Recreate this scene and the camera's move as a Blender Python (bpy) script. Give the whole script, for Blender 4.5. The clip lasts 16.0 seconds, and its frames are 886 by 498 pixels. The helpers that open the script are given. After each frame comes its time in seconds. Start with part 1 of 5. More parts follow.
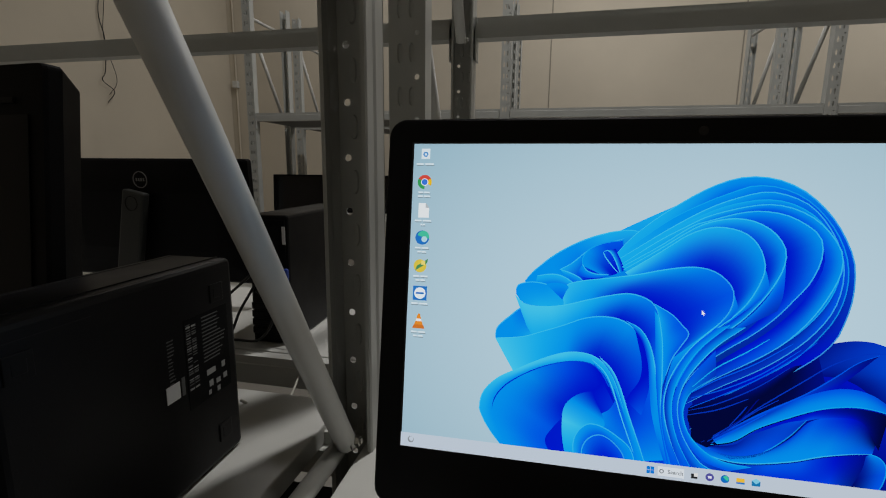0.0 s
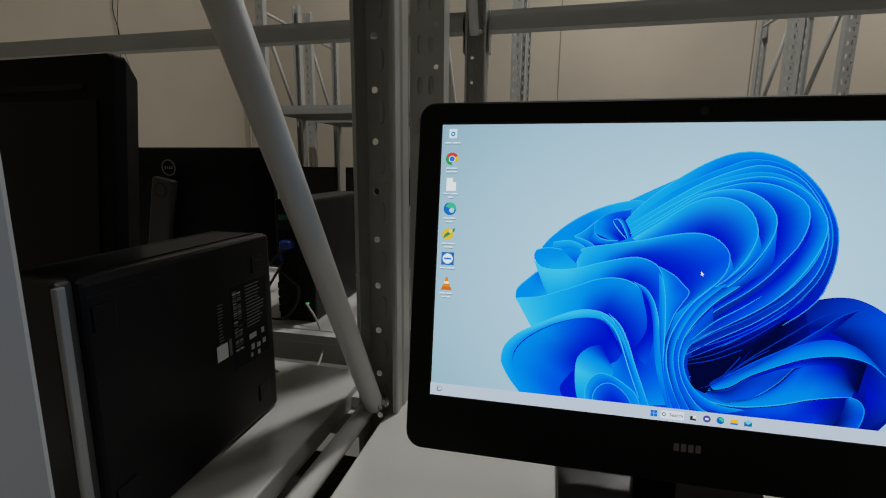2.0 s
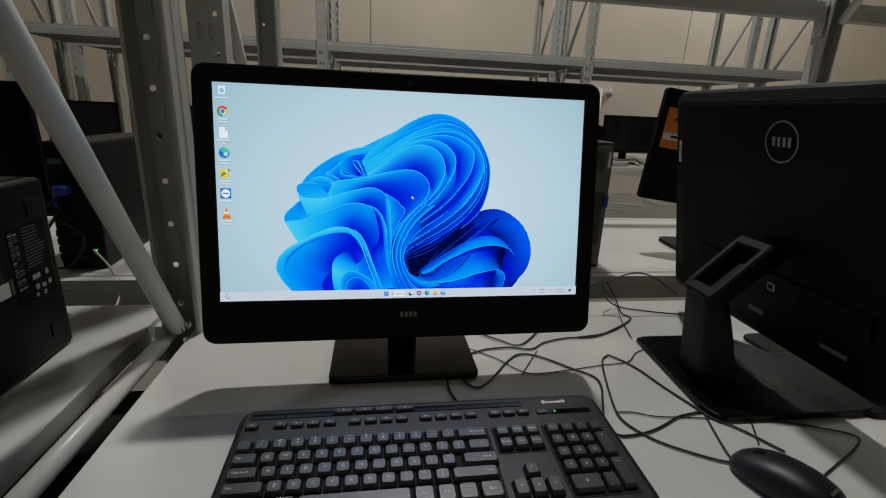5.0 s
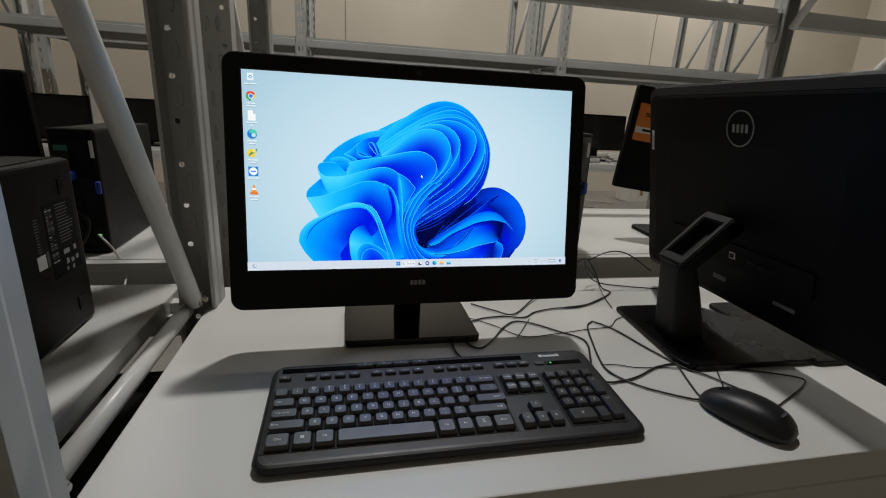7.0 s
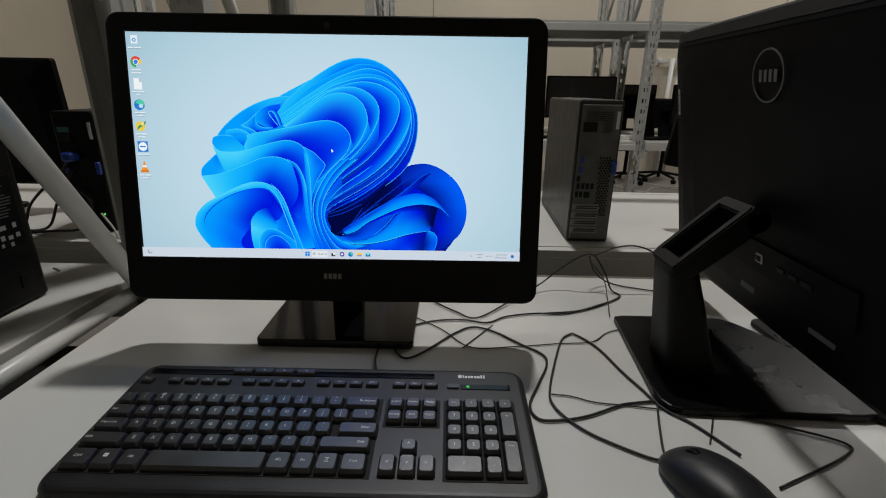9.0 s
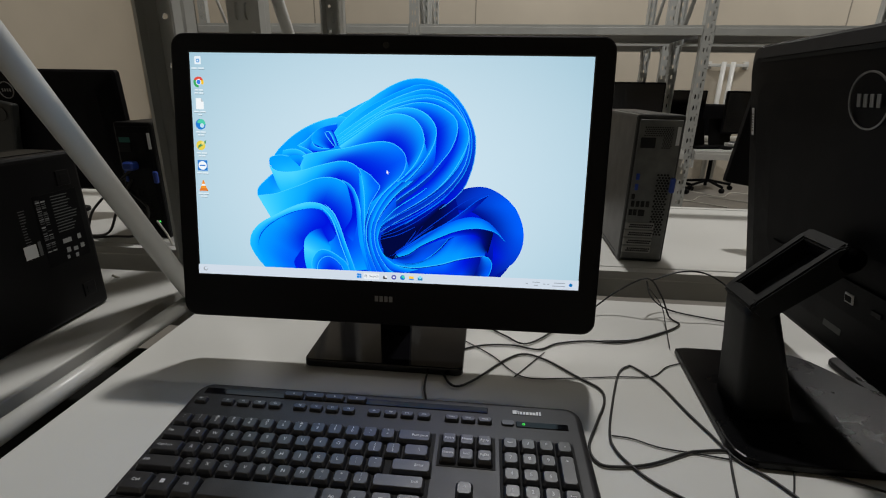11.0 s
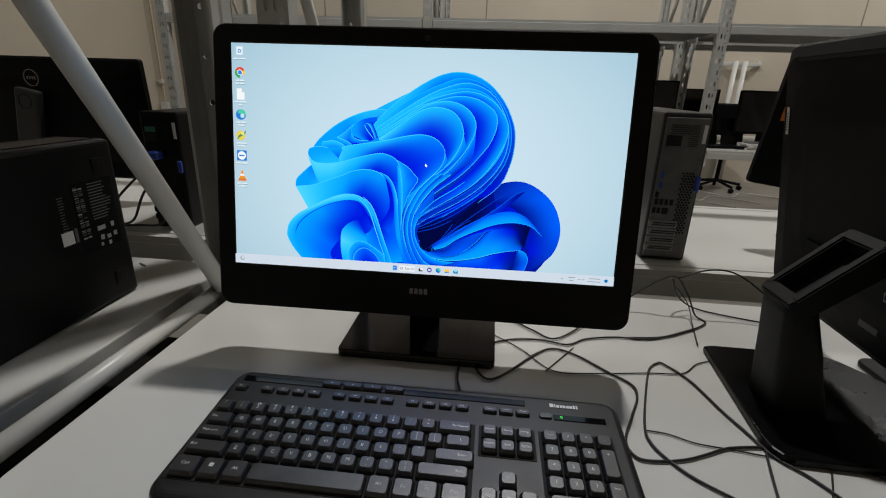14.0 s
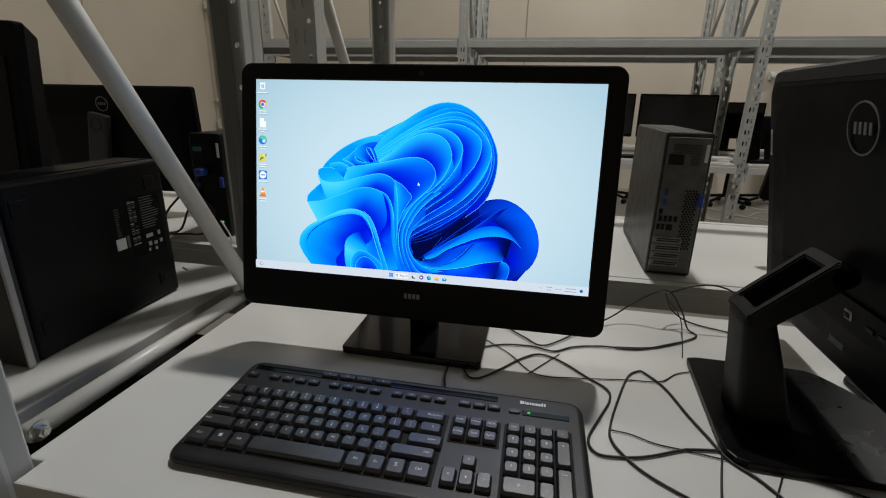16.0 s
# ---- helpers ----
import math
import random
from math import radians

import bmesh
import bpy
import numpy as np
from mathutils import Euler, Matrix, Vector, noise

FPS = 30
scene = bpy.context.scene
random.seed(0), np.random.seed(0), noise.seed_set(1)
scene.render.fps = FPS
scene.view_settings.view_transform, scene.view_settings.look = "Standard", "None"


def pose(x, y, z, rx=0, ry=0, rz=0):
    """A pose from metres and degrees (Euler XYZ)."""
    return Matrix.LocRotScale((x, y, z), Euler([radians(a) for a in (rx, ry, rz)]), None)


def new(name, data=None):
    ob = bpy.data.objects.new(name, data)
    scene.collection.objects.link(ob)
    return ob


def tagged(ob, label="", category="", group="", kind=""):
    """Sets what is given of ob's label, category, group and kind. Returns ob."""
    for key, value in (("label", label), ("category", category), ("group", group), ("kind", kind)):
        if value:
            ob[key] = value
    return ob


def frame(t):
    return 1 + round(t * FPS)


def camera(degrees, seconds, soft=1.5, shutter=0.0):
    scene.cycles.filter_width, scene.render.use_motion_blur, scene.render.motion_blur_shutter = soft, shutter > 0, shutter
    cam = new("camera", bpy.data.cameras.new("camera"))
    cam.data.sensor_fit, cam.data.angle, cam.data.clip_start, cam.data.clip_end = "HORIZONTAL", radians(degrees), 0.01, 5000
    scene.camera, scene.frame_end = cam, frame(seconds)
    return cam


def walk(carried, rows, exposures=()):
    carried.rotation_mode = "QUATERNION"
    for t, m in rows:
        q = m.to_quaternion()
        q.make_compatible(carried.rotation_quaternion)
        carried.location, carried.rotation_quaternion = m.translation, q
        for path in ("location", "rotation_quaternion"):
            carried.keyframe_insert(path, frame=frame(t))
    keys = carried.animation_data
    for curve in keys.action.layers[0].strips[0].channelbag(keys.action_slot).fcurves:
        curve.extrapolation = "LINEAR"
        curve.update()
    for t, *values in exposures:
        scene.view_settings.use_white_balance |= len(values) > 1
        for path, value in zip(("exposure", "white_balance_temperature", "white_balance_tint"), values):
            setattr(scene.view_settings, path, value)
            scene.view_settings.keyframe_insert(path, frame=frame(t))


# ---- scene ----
import itertools

cam = camera(87.8, 16.0, soft=1.1)
METRES, EYE, TILT, LEAN, TURN = 1.49, 1.2, 0.0, 0.0, 12.1
ROWS = [
    (0.0, 0.0, 0.0, 0.0, 0.1, -9.59, -0.59),
    (0.5, 0.0045, -0.0044, -0.0002, 0.46, -9.68, -0.48),
    (1.0, 0.0051, 0.0038, -0.0027, 0.56, -9.95, -0.33),
    (1.5, -0.0025, 0.0008, -0.0058, 0.73, -9.99, -0.24),
    (2.0, -0.0127, -0.037, -0.0115, 1.02, -10.3, -0.53),
    (2.5, 0.0139, -0.059, -0.007, 0.09, -11.1, -1.07),
    (3.0, 0.0464, -0.0641, -0.0027, -3.26, -12.32, -1.6),
    (3.5, 0.0843, -0.0723, 0.0026, -7.69, -13.92, -1.98),
    (4.0, 0.0933, -0.0987, 0.0036, -11.66, -15.52, -1.8),
    (4.5, 0.0604, -0.1341, 0.0026, -16.91, -16.66, -1.98),
    (7.0, -0.0276, -0.2013, -0.0118, -23.45, -16.61, -2.97),
    (7.5, 0.0568, -0.1866, -0.0234, -19.46, -17.29, -2.71),
    (8.0, 0.1088, -0.1698, -0.0275, -16.86, -18.77, -1.75),
    (10.5, 0.2103, -0.1726, -0.0167, -4.55, -19.1, -1.11),
    (11.0, 0.1495, -0.1483, -0.0123, -6.63, -18.75, -0.93),
    (11.5, 0.1342, -0.1231, -0.0182, -5.8, -18.54, -0.82),
    (12.0, 0.1643, -0.1096, -0.0135, -2.27, -18.23, -0.66),
    (12.5, 0.1742, -0.1101, -0.0141, -1.23, -18.24, -0.57),
    (13.0, 0.1488, -0.1196, -0.0135, -3.52, -18.2, -0.89),
    (13.5, 0.1152, -0.133, -0.0188, -5.98, -18.5, -1.42),
    (14.0, 0.1202, -0.1482, -0.0138, -5.9, -19.34, -1.79),
    (14.5, 0.1611, -0.1854, -0.0131, -4.48, -19.66, -1.41),
    (15.0, 0.1758, -0.1963, -0.005, -3.02, -19.2, -0.88),
    (15.5, 0.172, -0.1931, -0.0013, -1.59, -18.44, -0.82),
    (16.0, 0.166, -0.1963, 0.0002, -0.65, -17.85, -1.16),
]
walk(cam, [(t, pose(0, 0, EYE, TILT, LEAN, TURN) @ pose(METRES * x, METRES * y, METRES * z, 90 + pitch, roll, yaw)) for t, x, y, z, yaw, pitch, roll in ROWS],
     exposures=((0.0, -0.45), (2.0, -0.45), (3.0, -0.3), (3.6, -0.3), (4.5, -0.3), (7.0, -0.02), (8.0, -0.18), (10.5, -0.08), (14.5, -0.05), (16.0, 0.02)))

# ---- world and light ----
world = bpy.data.worlds.new("world")
scene.world = world
world.use_nodes = True
world.node_tree.nodes["Background"].inputs["Color"].default_value = (0.9, 0.92, 1.0, 1)
world.node_tree.nodes["Background"].inputs["Strength"].default_value = 0.02


def ceiling_lamp(x, y, z, sx, sy, watts, colour=(1.0, 0.975, 0.945)):
    data = bpy.data.lights.new("ceiling_lamp", "AREA")
    data.shape, data.size, data.size_y, data.energy, data.color = "RECTANGLE", sx, sy, watts, colour
    ob = new("ceiling_lamp", data)
    ob.matrix_world = pose(x, y, z)
    return ob


ceiling_lamp(0.5, 2.0, 5.4, 0.22, 0.14, 124)
ceiling_lamp(5.4, 5.3, 5.3, 1.3, 0.16, 112)
ceiling_lamp(-3.0, 5.6, 5.3, 1.3, 0.16, 28)
ceiling_lamp(0.9, 5.43, 4.6, 0.9, 0.10, 36)
ceiling_lamp(4.2, 0.6, 5.3, 0.5, 0.25, 7)

# ---- materials ----


def material(name, base, rough=0.5, metal=0.0, vary=0.12, scale=12.0, fine=180.0, bump=0.05, spec=0.5, second=None, coat=0.0, patch=0.5):
    m = bpy.data.materials.new(name)
    m.use_nodes = True
    nt = m.node_tree
    b = nt.nodes["Principled BSDF"]
    co = nt.nodes.new("ShaderNodeTexCoord")
    n1 = nt.nodes.new("ShaderNodeTexNoise")
    n1.inputs["Scale"].default_value = scale
    n1.inputs["Detail"].default_value = 5
    n2 = nt.nodes.new("ShaderNodeTexNoise")
    n2.inputs["Scale"].default_value = fine
    n2.inputs["Detail"].default_value = 3
    for n in (n1, n2):
        nt.links.new(co.outputs["Object"], n.inputs["Vector"])
    ramp = nt.nodes.new("ShaderNodeValToRGB")
    lo = second or tuple(c * (1 - vary) for c in base)
    hi = tuple(min(1, c * (1 + vary * 0.5)) for c in base)
    ramp.color_ramp.elements[0].position, ramp.color_ramp.elements[1].position = 0.5 - patch / 2, 0.5 + patch / 2
    ramp.color_ramp.elements[0].color, ramp.color_ramp.elements[1].color = (*lo, 1), (*hi, 1)
    nt.links.new(n1.outputs["Fac"], ramp.inputs["Fac"])
    nt.links.new(ramp.outputs["Color"], b.inputs["Base Color"])
    mr = nt.nodes.new("ShaderNodeMapRange")
    mr.inputs["To Min"].default_value, mr.inputs["To Max"].default_value = max(0.02, rough - 0.1), min(1, rough + 0.1)
    nt.links.new(n1.outputs["Fac"], mr.inputs["Value"])
    nt.links.new(mr.outputs["Result"], b.inputs["Roughness"])
    b.inputs["Metallic"].default_value = metal
    b.inputs["Specular IOR Level"].default_value = spec
    b.inputs["Coat Weight"].default_value = coat
    b.inputs["Coat Roughness"].default_value = 0.05
    if bump:
        bp = nt.nodes.new("ShaderNodeBump")
        bp.inputs["Strength"].default_value = bump
        bp.inputs["Distance"].default_value = 0.002
        nt.links.new(n2.outputs["Fac"], bp.inputs["Height"])
        nt.links.new(bp.outputs["Normal"], b.inputs["Normal"])
    return m


def glow(name, colour, strength=1.0):
    m = bpy.data.materials.new(name)
    m.use_nodes = True
    nt = m.node_tree
    nt.nodes.remove(nt.nodes["Principled BSDF"])
    e = nt.nodes.new("ShaderNodeEmission")
    e.inputs["Color"].default_value = (*colour, 1)
    e.inputs["Strength"].default_value = strength
    nt.links.new(e.outputs["Emission"], nt.nodes["Material Output"].inputs["Surface"])
    return m


WALL = material("wall_paint", (0.60, 0.54, 0.44), 0.8, vary=0.10, scale=0.9, fine=40, bump=0.15)
CEIL = material("ceiling_sheet", (0.28, 0.27, 0.25), 0.8, vary=0.1, scale=1.0, fine=20)
FLOOR = material("concrete_floor", (0.22, 0.205, 0.18), 0.45, vary=0.3, scale=2.0, fine=60, bump=0.2)
SEAM = material("joint_sealant", (0.30, 0.27, 0.22), 0.8)
STEEL = material("grey_painted_steel", (0.46, 0.47, 0.45), 0.38, vary=0.10, scale=9, fine=300, bump=0.04)
TUBE = material("white_painted_tube", (0.62, 0.62, 0.59), 0.35, vary=0.08, scale=14, fine=300, bump=0.03)
ZINC = material("zinc_bolt", (0.55, 0.54, 0.5), 0.3, metal=1.0, vary=0.2, scale=60)
BOARD = material("white_shelf_board", (0.63, 0.63, 0.60), 0.32, vary=0.05, scale=5, fine=350, bump=0.03)
# one dark grey for the whole upper panel, top and edges included
DECK = material("dark_shelf_panel", (0.12, 0.12, 0.115), 0.6, vary=0.3, scale=10)
STANDGREY = material("charcoal_plastic", (0.0085, 0.009, 0.009), 0.5, vary=0.2, scale=30, fine=700, bump=0.12, spec=0.25)
PLATE = material("black_base_plate", (0.003, 0.003, 0.0034), 0.30, vary=0.2, scale=30, fine=500, bump=0.04, spec=0.16)
# near-black colour that holds the shade seen down between the boards
GAP_SHADE = material("gap_shade", (0.02, 0.02, 0.019), 0.8, vary=0.3, scale=8, spec=0.1)
BLACK = material("black_plastic", (0.0044, 0.0042, 0.0052), 0.52, vary=0.25, scale=30, fine=700, bump=0.12, spec=0.10)
GLOSS = material("glossy_black_plastic", (0.004, 0.004, 0.005), 0.07, vary=0.2, scale=20, bump=0.0, spec=0.4)
BEZEL = material("satin_black_bezel", (0.0044, 0.0043, 0.0052), 0.38, vary=0.2, scale=20, fine=600, bump=0.03, spec=0.16)
KEYCAP = material("black_keycap", (0.021, 0.021, 0.023), 0.33, vary=0.25, scale=60, fine=900, bump=0.10, spec=0.9)
KEYBODY = material("black_keyboard_shell", (0.012, 0.012, 0.0135), 0.42, vary=0.2, scale=40, fine=900, bump=0.12, spec=0.45)
CASE = material("black_steel_case", (0.0048, 0.0046, 0.0052), 0.42, vary=0.2, scale=20, fine=500, bump=0.08, spec=0.16)
SILVER = material("silver_grey_panel", (0.30, 0.30, 0.29), 0.4, metal=0.5, vary=0.15, scale=30)
GALV = material("galvanised_rear_panel", (0.15, 0.155, 0.148), 0.42, metal=0.5, vary=0.25, scale=40)
GREYCASE = material("dark_grey_plastic", (0.022, 0.023, 0.021), 0.5, vary=0.15, scale=30, fine=600)
HOLE = material("dark_opening", (0.004, 0.004, 0.004), 0.8, bump=0)
PRINT = material("white_print", (0.75, 0.76, 0.77), 0.6, bump=0)
GREYPRINT = material("grey_print", (0.12, 0.125, 0.125), 0.6, bump=0)
MIDPRINT = material("worn_print", (0.38, 0.39, 0.39), 0.6, bump=0)
LOGO = material("silver_badge", (0.24, 0.24, 0.24), 0.3, metal=0.6, bump=0)
PORTBLUE = material("blue_connector", (0.02, 0.06, 0.35), 0.4)
ORANGE = material("orange_tag", (0.75, 0.22, 0.03), 0.7, vary=0.1)
PALECABLE = material("pale_cable_rubber", (0.55, 0.53, 0.47), 0.5, bump=0)
PAPER = material("stacked_paper", (0.7, 0.69, 0.66), 0.8, vary=0.1)
CABLE = material("black_cable_rubber", (0.012, 0.012, 0.012), 0.45, bump=0)
CARDBOARD = material("white_box_card", (0.7, 0.68, 0.62), 0.8)
WOOD = material("brown_box_card", (0.35, 0.22, 0.11), 0.8)
GREENLED = glow("green_indicator", (0.1, 1.0, 0.15), 0.8)

# ---- building helpers ----


def empty(name, m=None, **tags):
    ob = new(name)
    ob.empty_display_size = 0.05
    if m is not None:
        ob.matrix_world = m
    return tagged(ob, **tags)


def part(name, bm, mat, parent=None, label="", m=None, smooth=False):
    me = bpy.data.meshes.new(name)
    bm.normal_update()
    bm.to_mesh(me)
    bm.free()
    me.materials.append(mat)
    if smooth:
        for p in me.polygons:
            p.use_smooth = True
    ob = new(name, me)
    ob.parent = parent
    if m is not None:
        ob.matrix_basis = m
    return tagged(ob, label=label)


def again(name, ob, parent, m, label=""):
    """Another object on the same mesh."""
    o = new(name, ob.data)
    o.parent = parent
    o.matrix_basis = m
    return tagged(o, label=label)


def box(x0, x1, y0, y1, z0, z1, bevel=0.0, seg=2, bm=None):
    bm = bm or bmesh.new()
    r = bmesh.ops.create_cube(bm, size=1, matrix=Matrix.Translation(((x0 + x1) / 2, (y0 + y1) / 2, (z0 + z1) / 2)) @ Matrix.Diagonal((x1 - x0, y1 - y0, z1 - z0, 1)))
    if bevel:
        edges = list({e for v in r["verts"] for e in v.link_edges})
        bmesh.ops.bevel(bm, geom=edges, offset=bevel, segments=seg, profile=0.5, affect="EDGES")
    return bm


def outline(w, h, r, n=5, cx=0.0, cy=0.0):
    """A rounded rectangle, counter-clockwise."""
    pts = []
    for sx, sy, a in ((1, -1, -90), (1, 1, 0), (-1, 1, 90), (-1, -1, 180)):
        for i in range(n + 1):
            g = radians(a + 90 * i / n)
            pts.append((cx + sx * (w / 2 - r) + r * math.cos(g), cy + sy * (h / 2 - r) + r * math.sin(g)))
    return pts


def loft(rings, cap=True, bm=None):
    """Skin rings of equally many points."""
    bm = bm or bmesh.new()
    made = [[bm.verts.new(p) for p in ring] for ring in rings]
    n = len(made[0])
    for a, b in zip(made, made[1:]):
        for i in range(n):
            bm.faces.new((a[i], a[(i + 1) % n], b[(i + 1) % n], b[i]))
    if cap:
        bm.faces.new(list(reversed(made[0])))
        bm.faces.new(made[-1])
    return bm


def slab(pts, z0, z1, soft=0.0, bm=None):
    """An outline in x, y as a plate with softened upper and lower edges."""
    if not soft:
        return loft([[(x, y, z) for x, y in pts] for z in (z0, z1)], bm=bm)
    cx = sum(p[0] for p in pts) / len(pts)
    cy = sum(p[1] for p in pts) / len(pts)
    w = max(p[0] for p in pts) - cx
    h = max(p[1] for p in pts) - cy
    rings = []
    for z, s in ((z0, soft), (z0 + soft * 0.3, soft * 0.3), (z0 + soft, 0), (z1 - soft, 0), (z1 - soft * 0.3, soft * 0.3), (z1, soft)):
        rings.append([(cx + (x - cx) * (1 - s / w), cy + (y - cy) * (1 - s / h), z) for x, y in pts])
    return loft(rings, bm=bm)


def tube(points, r, n=10, bm=None, cap=True):
    """A round bar along points."""
    pts = [Vector(p) for p in points]
    rings = []
    side = None
    for i, p in enumerate(pts):
        d = (pts[min(i + 1, len(pts) - 1)] - pts[max(i - 1, 0)]).normalized()
        if side is None:
            side = d.orthogonal().normalized()
        side = (side - d * side.dot(d)).normalized()
        up = d.cross(side)
        rings.append([p + r * (math.cos(2 * math.pi * k / n) * side + math.sin(2 * math.pi * k / n) * up) for k in range(n)])
    return loft(rings, cap=cap, bm=bm)


def spline(ctrl, steps=10):
    """A smooth curve through control points."""
    p = [Vector(c) for c in ctrl]
    p = [p[0] * 2 - p[1]] + p + [p[-1] * 2 - p[-2]]
    out = []
    for i in range(1, len(p) - 2):
        for k in range(steps):
            t = k / steps
            out.append(0.5 * (2 * p[i] + (p[i + 1] - p[i - 1]) * t + (2 * p[i - 1] - 5 * p[i] + 4 * p[i + 1] - p[i + 2]) * t * t + (3 * p[i] - p[i - 1] - 3 * p[i + 1] + p[i + 2]) * t ** 3))
    out.append(p[-2])
    return out


def disc(r, depth, n=24, axis="y", at=(0, 0, 0), bm=None):
    rings = []
    for d in (0, depth):
        ring = []
        for k in range(n):
            a, b = r * math.cos(2 * math.pi * k / n), r * math.sin(2 * math.pi * k / n)
            v = {"x": (d, a, b), "y": (a, -d, b), "z": (a, b, d)}[axis]
            ring.append((at[0] + v[0], at[1] + v[1], at[2] + v[2]))
        rings.append(ring)
    return loft(rings, bm=bm)


def ring_band(r0, r1, depth, n=40):
    """A flat ring that faces -y."""
    rings = []
    for r, y in ((r0, 0), (r0, -depth), (r1, -depth), (r1, 0)):
        rings.append([(r * math.cos(2 * math.pi * k / n), y, r * math.sin(2 * math.pi * k / n)) for k in range(n)])
    return loft(rings + [rings[0]], cap=False)

# ---- the room ----
X0, X1, Y0, Y1, TOP = -5.1, 9.0, -4.0, 7.0, 5.6


def structure(name, bm, mat, label, category):
    return tagged(part(name, bm, mat), label, category, kind="structure")


structure("floor", box(X0 - 0.2, X1 + 0.2, Y0 - 0.2, Y1 + 0.2, -0.2, 0), FLOOR, "worn grey-brown concrete warehouse floor", "floor")
wall_back = structure("wall_back", box(X0 - 0.2, X1 + 0.2, Y1, Y1 + 0.2, 0, TOP), WALL, "cream painted warehouse wall of tilt-up panels", "wall")
structure("wall_left", box(X0 - 0.2, X0, Y0, Y1, 0, TOP), WALL, "cream painted side wall of the warehouse", "wall")
structure("wall_right", box(X1, X1 + 0.2, Y0, Y1, 0, TOP), WALL, "cream painted side wall of the warehouse", "wall")
structure("wall_front", box(X0 - 0.2, X1 + 0.2, Y0 - 0.2, Y0, 0, TOP), WALL, "plain cream wall closing the warehouse", "wall")
structure("ceiling", box(X0 - 0.2, X1 + 0.2, Y0 - 0.2, Y1 + 0.2, TOP, TOP + 0.15), CEIL, "high pale sheet ceiling", "ceiling")
for sx in (-2.3, 0.02, 2.45, 4.9, 7.3):
    structure("wall_joint", box(sx - 0.008, sx + 0.008, Y1 - 0.003, Y1 + 0.01, 0, TOP), SEAM, "thin sealed joint between wall panels", "joint")

# ---- racks ----
BAYS = (-2.27, -0.252, 1.76, 3.76)
POST_W, POST_D, POST_H = 0.068, 0.06, 2.58
PITCH = 0.0755


def holed(x0, x1, z0, z1, hole, y, t, bm):
    """A plate cell with one hole: hole(angle) gives the radii from its middle."""
    cx, cz, shape = hole
    n = 16
    outer, inner = [], []
    for k in range(n):
        g = 2 * math.pi * (k + 0.5) / n
        c, s = math.cos(g), math.sin(g)
        reach = min(((x1 if c > 0 else x0) - cx) / c, ((z1 if s > 0 else z0) - cz) / s)
        outer.append((cx + c * reach, cz + s * reach))
        inner.append((cx + shape[0] * c, cz + shape[1] * math.copysign(abs(s) ** 0.7, s)))
    # corners of the cell
    corner = {}
    for k in range(n):
        a, b = outer[k], outer[(k + 1) % n]
        if abs(a[0] - b[0]) > 1e-7 and abs(a[1] - b[1]) > 1e-7:
            corner[k] = (a[0] if abs(a[0] - x0) < 1e-6 or abs(a[0] - x1) < 1e-6 else b[0], a[1] if abs(a[1] - z0) < 1e-6 or abs(a[1] - z1) < 1e-6 else b[1])
    lay = []
    for yy in (y, y + t):
        lay.append(([bm.verts.new((p[0], yy, p[1])) for p in outer], [bm.verts.new((p[0], yy, p[1])) for p in inner], {k: bm.verts.new((p[0], yy, p[1])) for k, p in corner.items()}))
    for side, (o, i, c) in enumerate(lay):
        for k in range(n):
            j = (k + 1) % n
            f = [o[k]] + ([c[k]] if k in c else []) + [o[j], i[j], i[k]]
            bm.faces.new(f if side else list(reversed(f)))
    for k in range(n):
        j = (k + 1) % n
        bm.faces.new((lay[0][1][k], lay[0][1][j], lay[1][1][j], lay[1][1][k]))


def post_mesh(pressed):
    """A cold-rolled upright: perforated web at y 0, flanges and lips behind it."""
    bm = bmesh.new()
    w, d, t = POST_W / 2, POST_D, 0.002
    rows = int(POST_H / PITCH)
    for r in range(rows):
        z = r * PITCH
        # a round hole to one side, then a pair of pressed slots
        cut = z + PITCH * 0.36
        holed(0.004, w, z, cut, (0.019, z + 0.0095, (0.0048, 0.0048)), 0, t, bm)
        for yy in (0, t):
            f = [bm.verts.new(p) for p in ((-w, yy, z), (0.004, yy, z), (0.004, yy, cut), (-w, yy, cut))]
            bm.faces.new(f if not yy else list(reversed(f)))
        for a, b, c in ((-w, 0, -0.013), (0, w, 0.009)):
            mid = (cut + z + PITCH) / 2
            holed(a, b, cut, z + PITCH, (c, mid, (0.0055, 0.017)), 0, t, bm)
            if pressed:
                # the pressed slot stands back from the web and is closed
                ring = [(c + 0.0055 * math.cos(g), mid + 0.017 * math.copysign(abs(math.sin(g)) ** 0.7, math.sin(g))) for g in (2 * math.pi * (k + 0.5) / 16 for k in range(16))]
                f0 = [bm.verts.new((p[0], t, p[1])) for p in ring]
                f1 = [bm.verts.new((c + (p[0] - c) * 0.7, 0.005, mid + (p[1] - mid) * 0.9)) for p in ring]
                for k in range(16):
                    bm.faces.new((f0[k], f0[(k + 1) % 16], f1[(k + 1) % 16], f1[k]))
                bm.faces.new(f1)
    # flanges with a rolled corner and a lip
    for s in (-1, 1):
        prof = [(w - 0.002, 0), (w, 0.003), (w, d * 0.5), (w - 0.002, d * 0.6), (w - 0.002, d - 0.003), (w - 0.004, d), (w - 0.009, d), (w - 0.009, d - 0.002), (w - 0.005, d - 0.003), (w - 0.0045, d - 0.006), (w - 0.0045, d * 0.6), (w - 0.0025, d * 0.5), (w - 0.0025, 0.002)]
        if s > 0:
            prof = list(reversed(prof))
        loft([[(s * x, y, z) for x, y in prof] for z in (0, POST_H)], bm=bm)
    bmesh.ops.recalc_face_normals(bm, faces=bm.faces)
    return bm


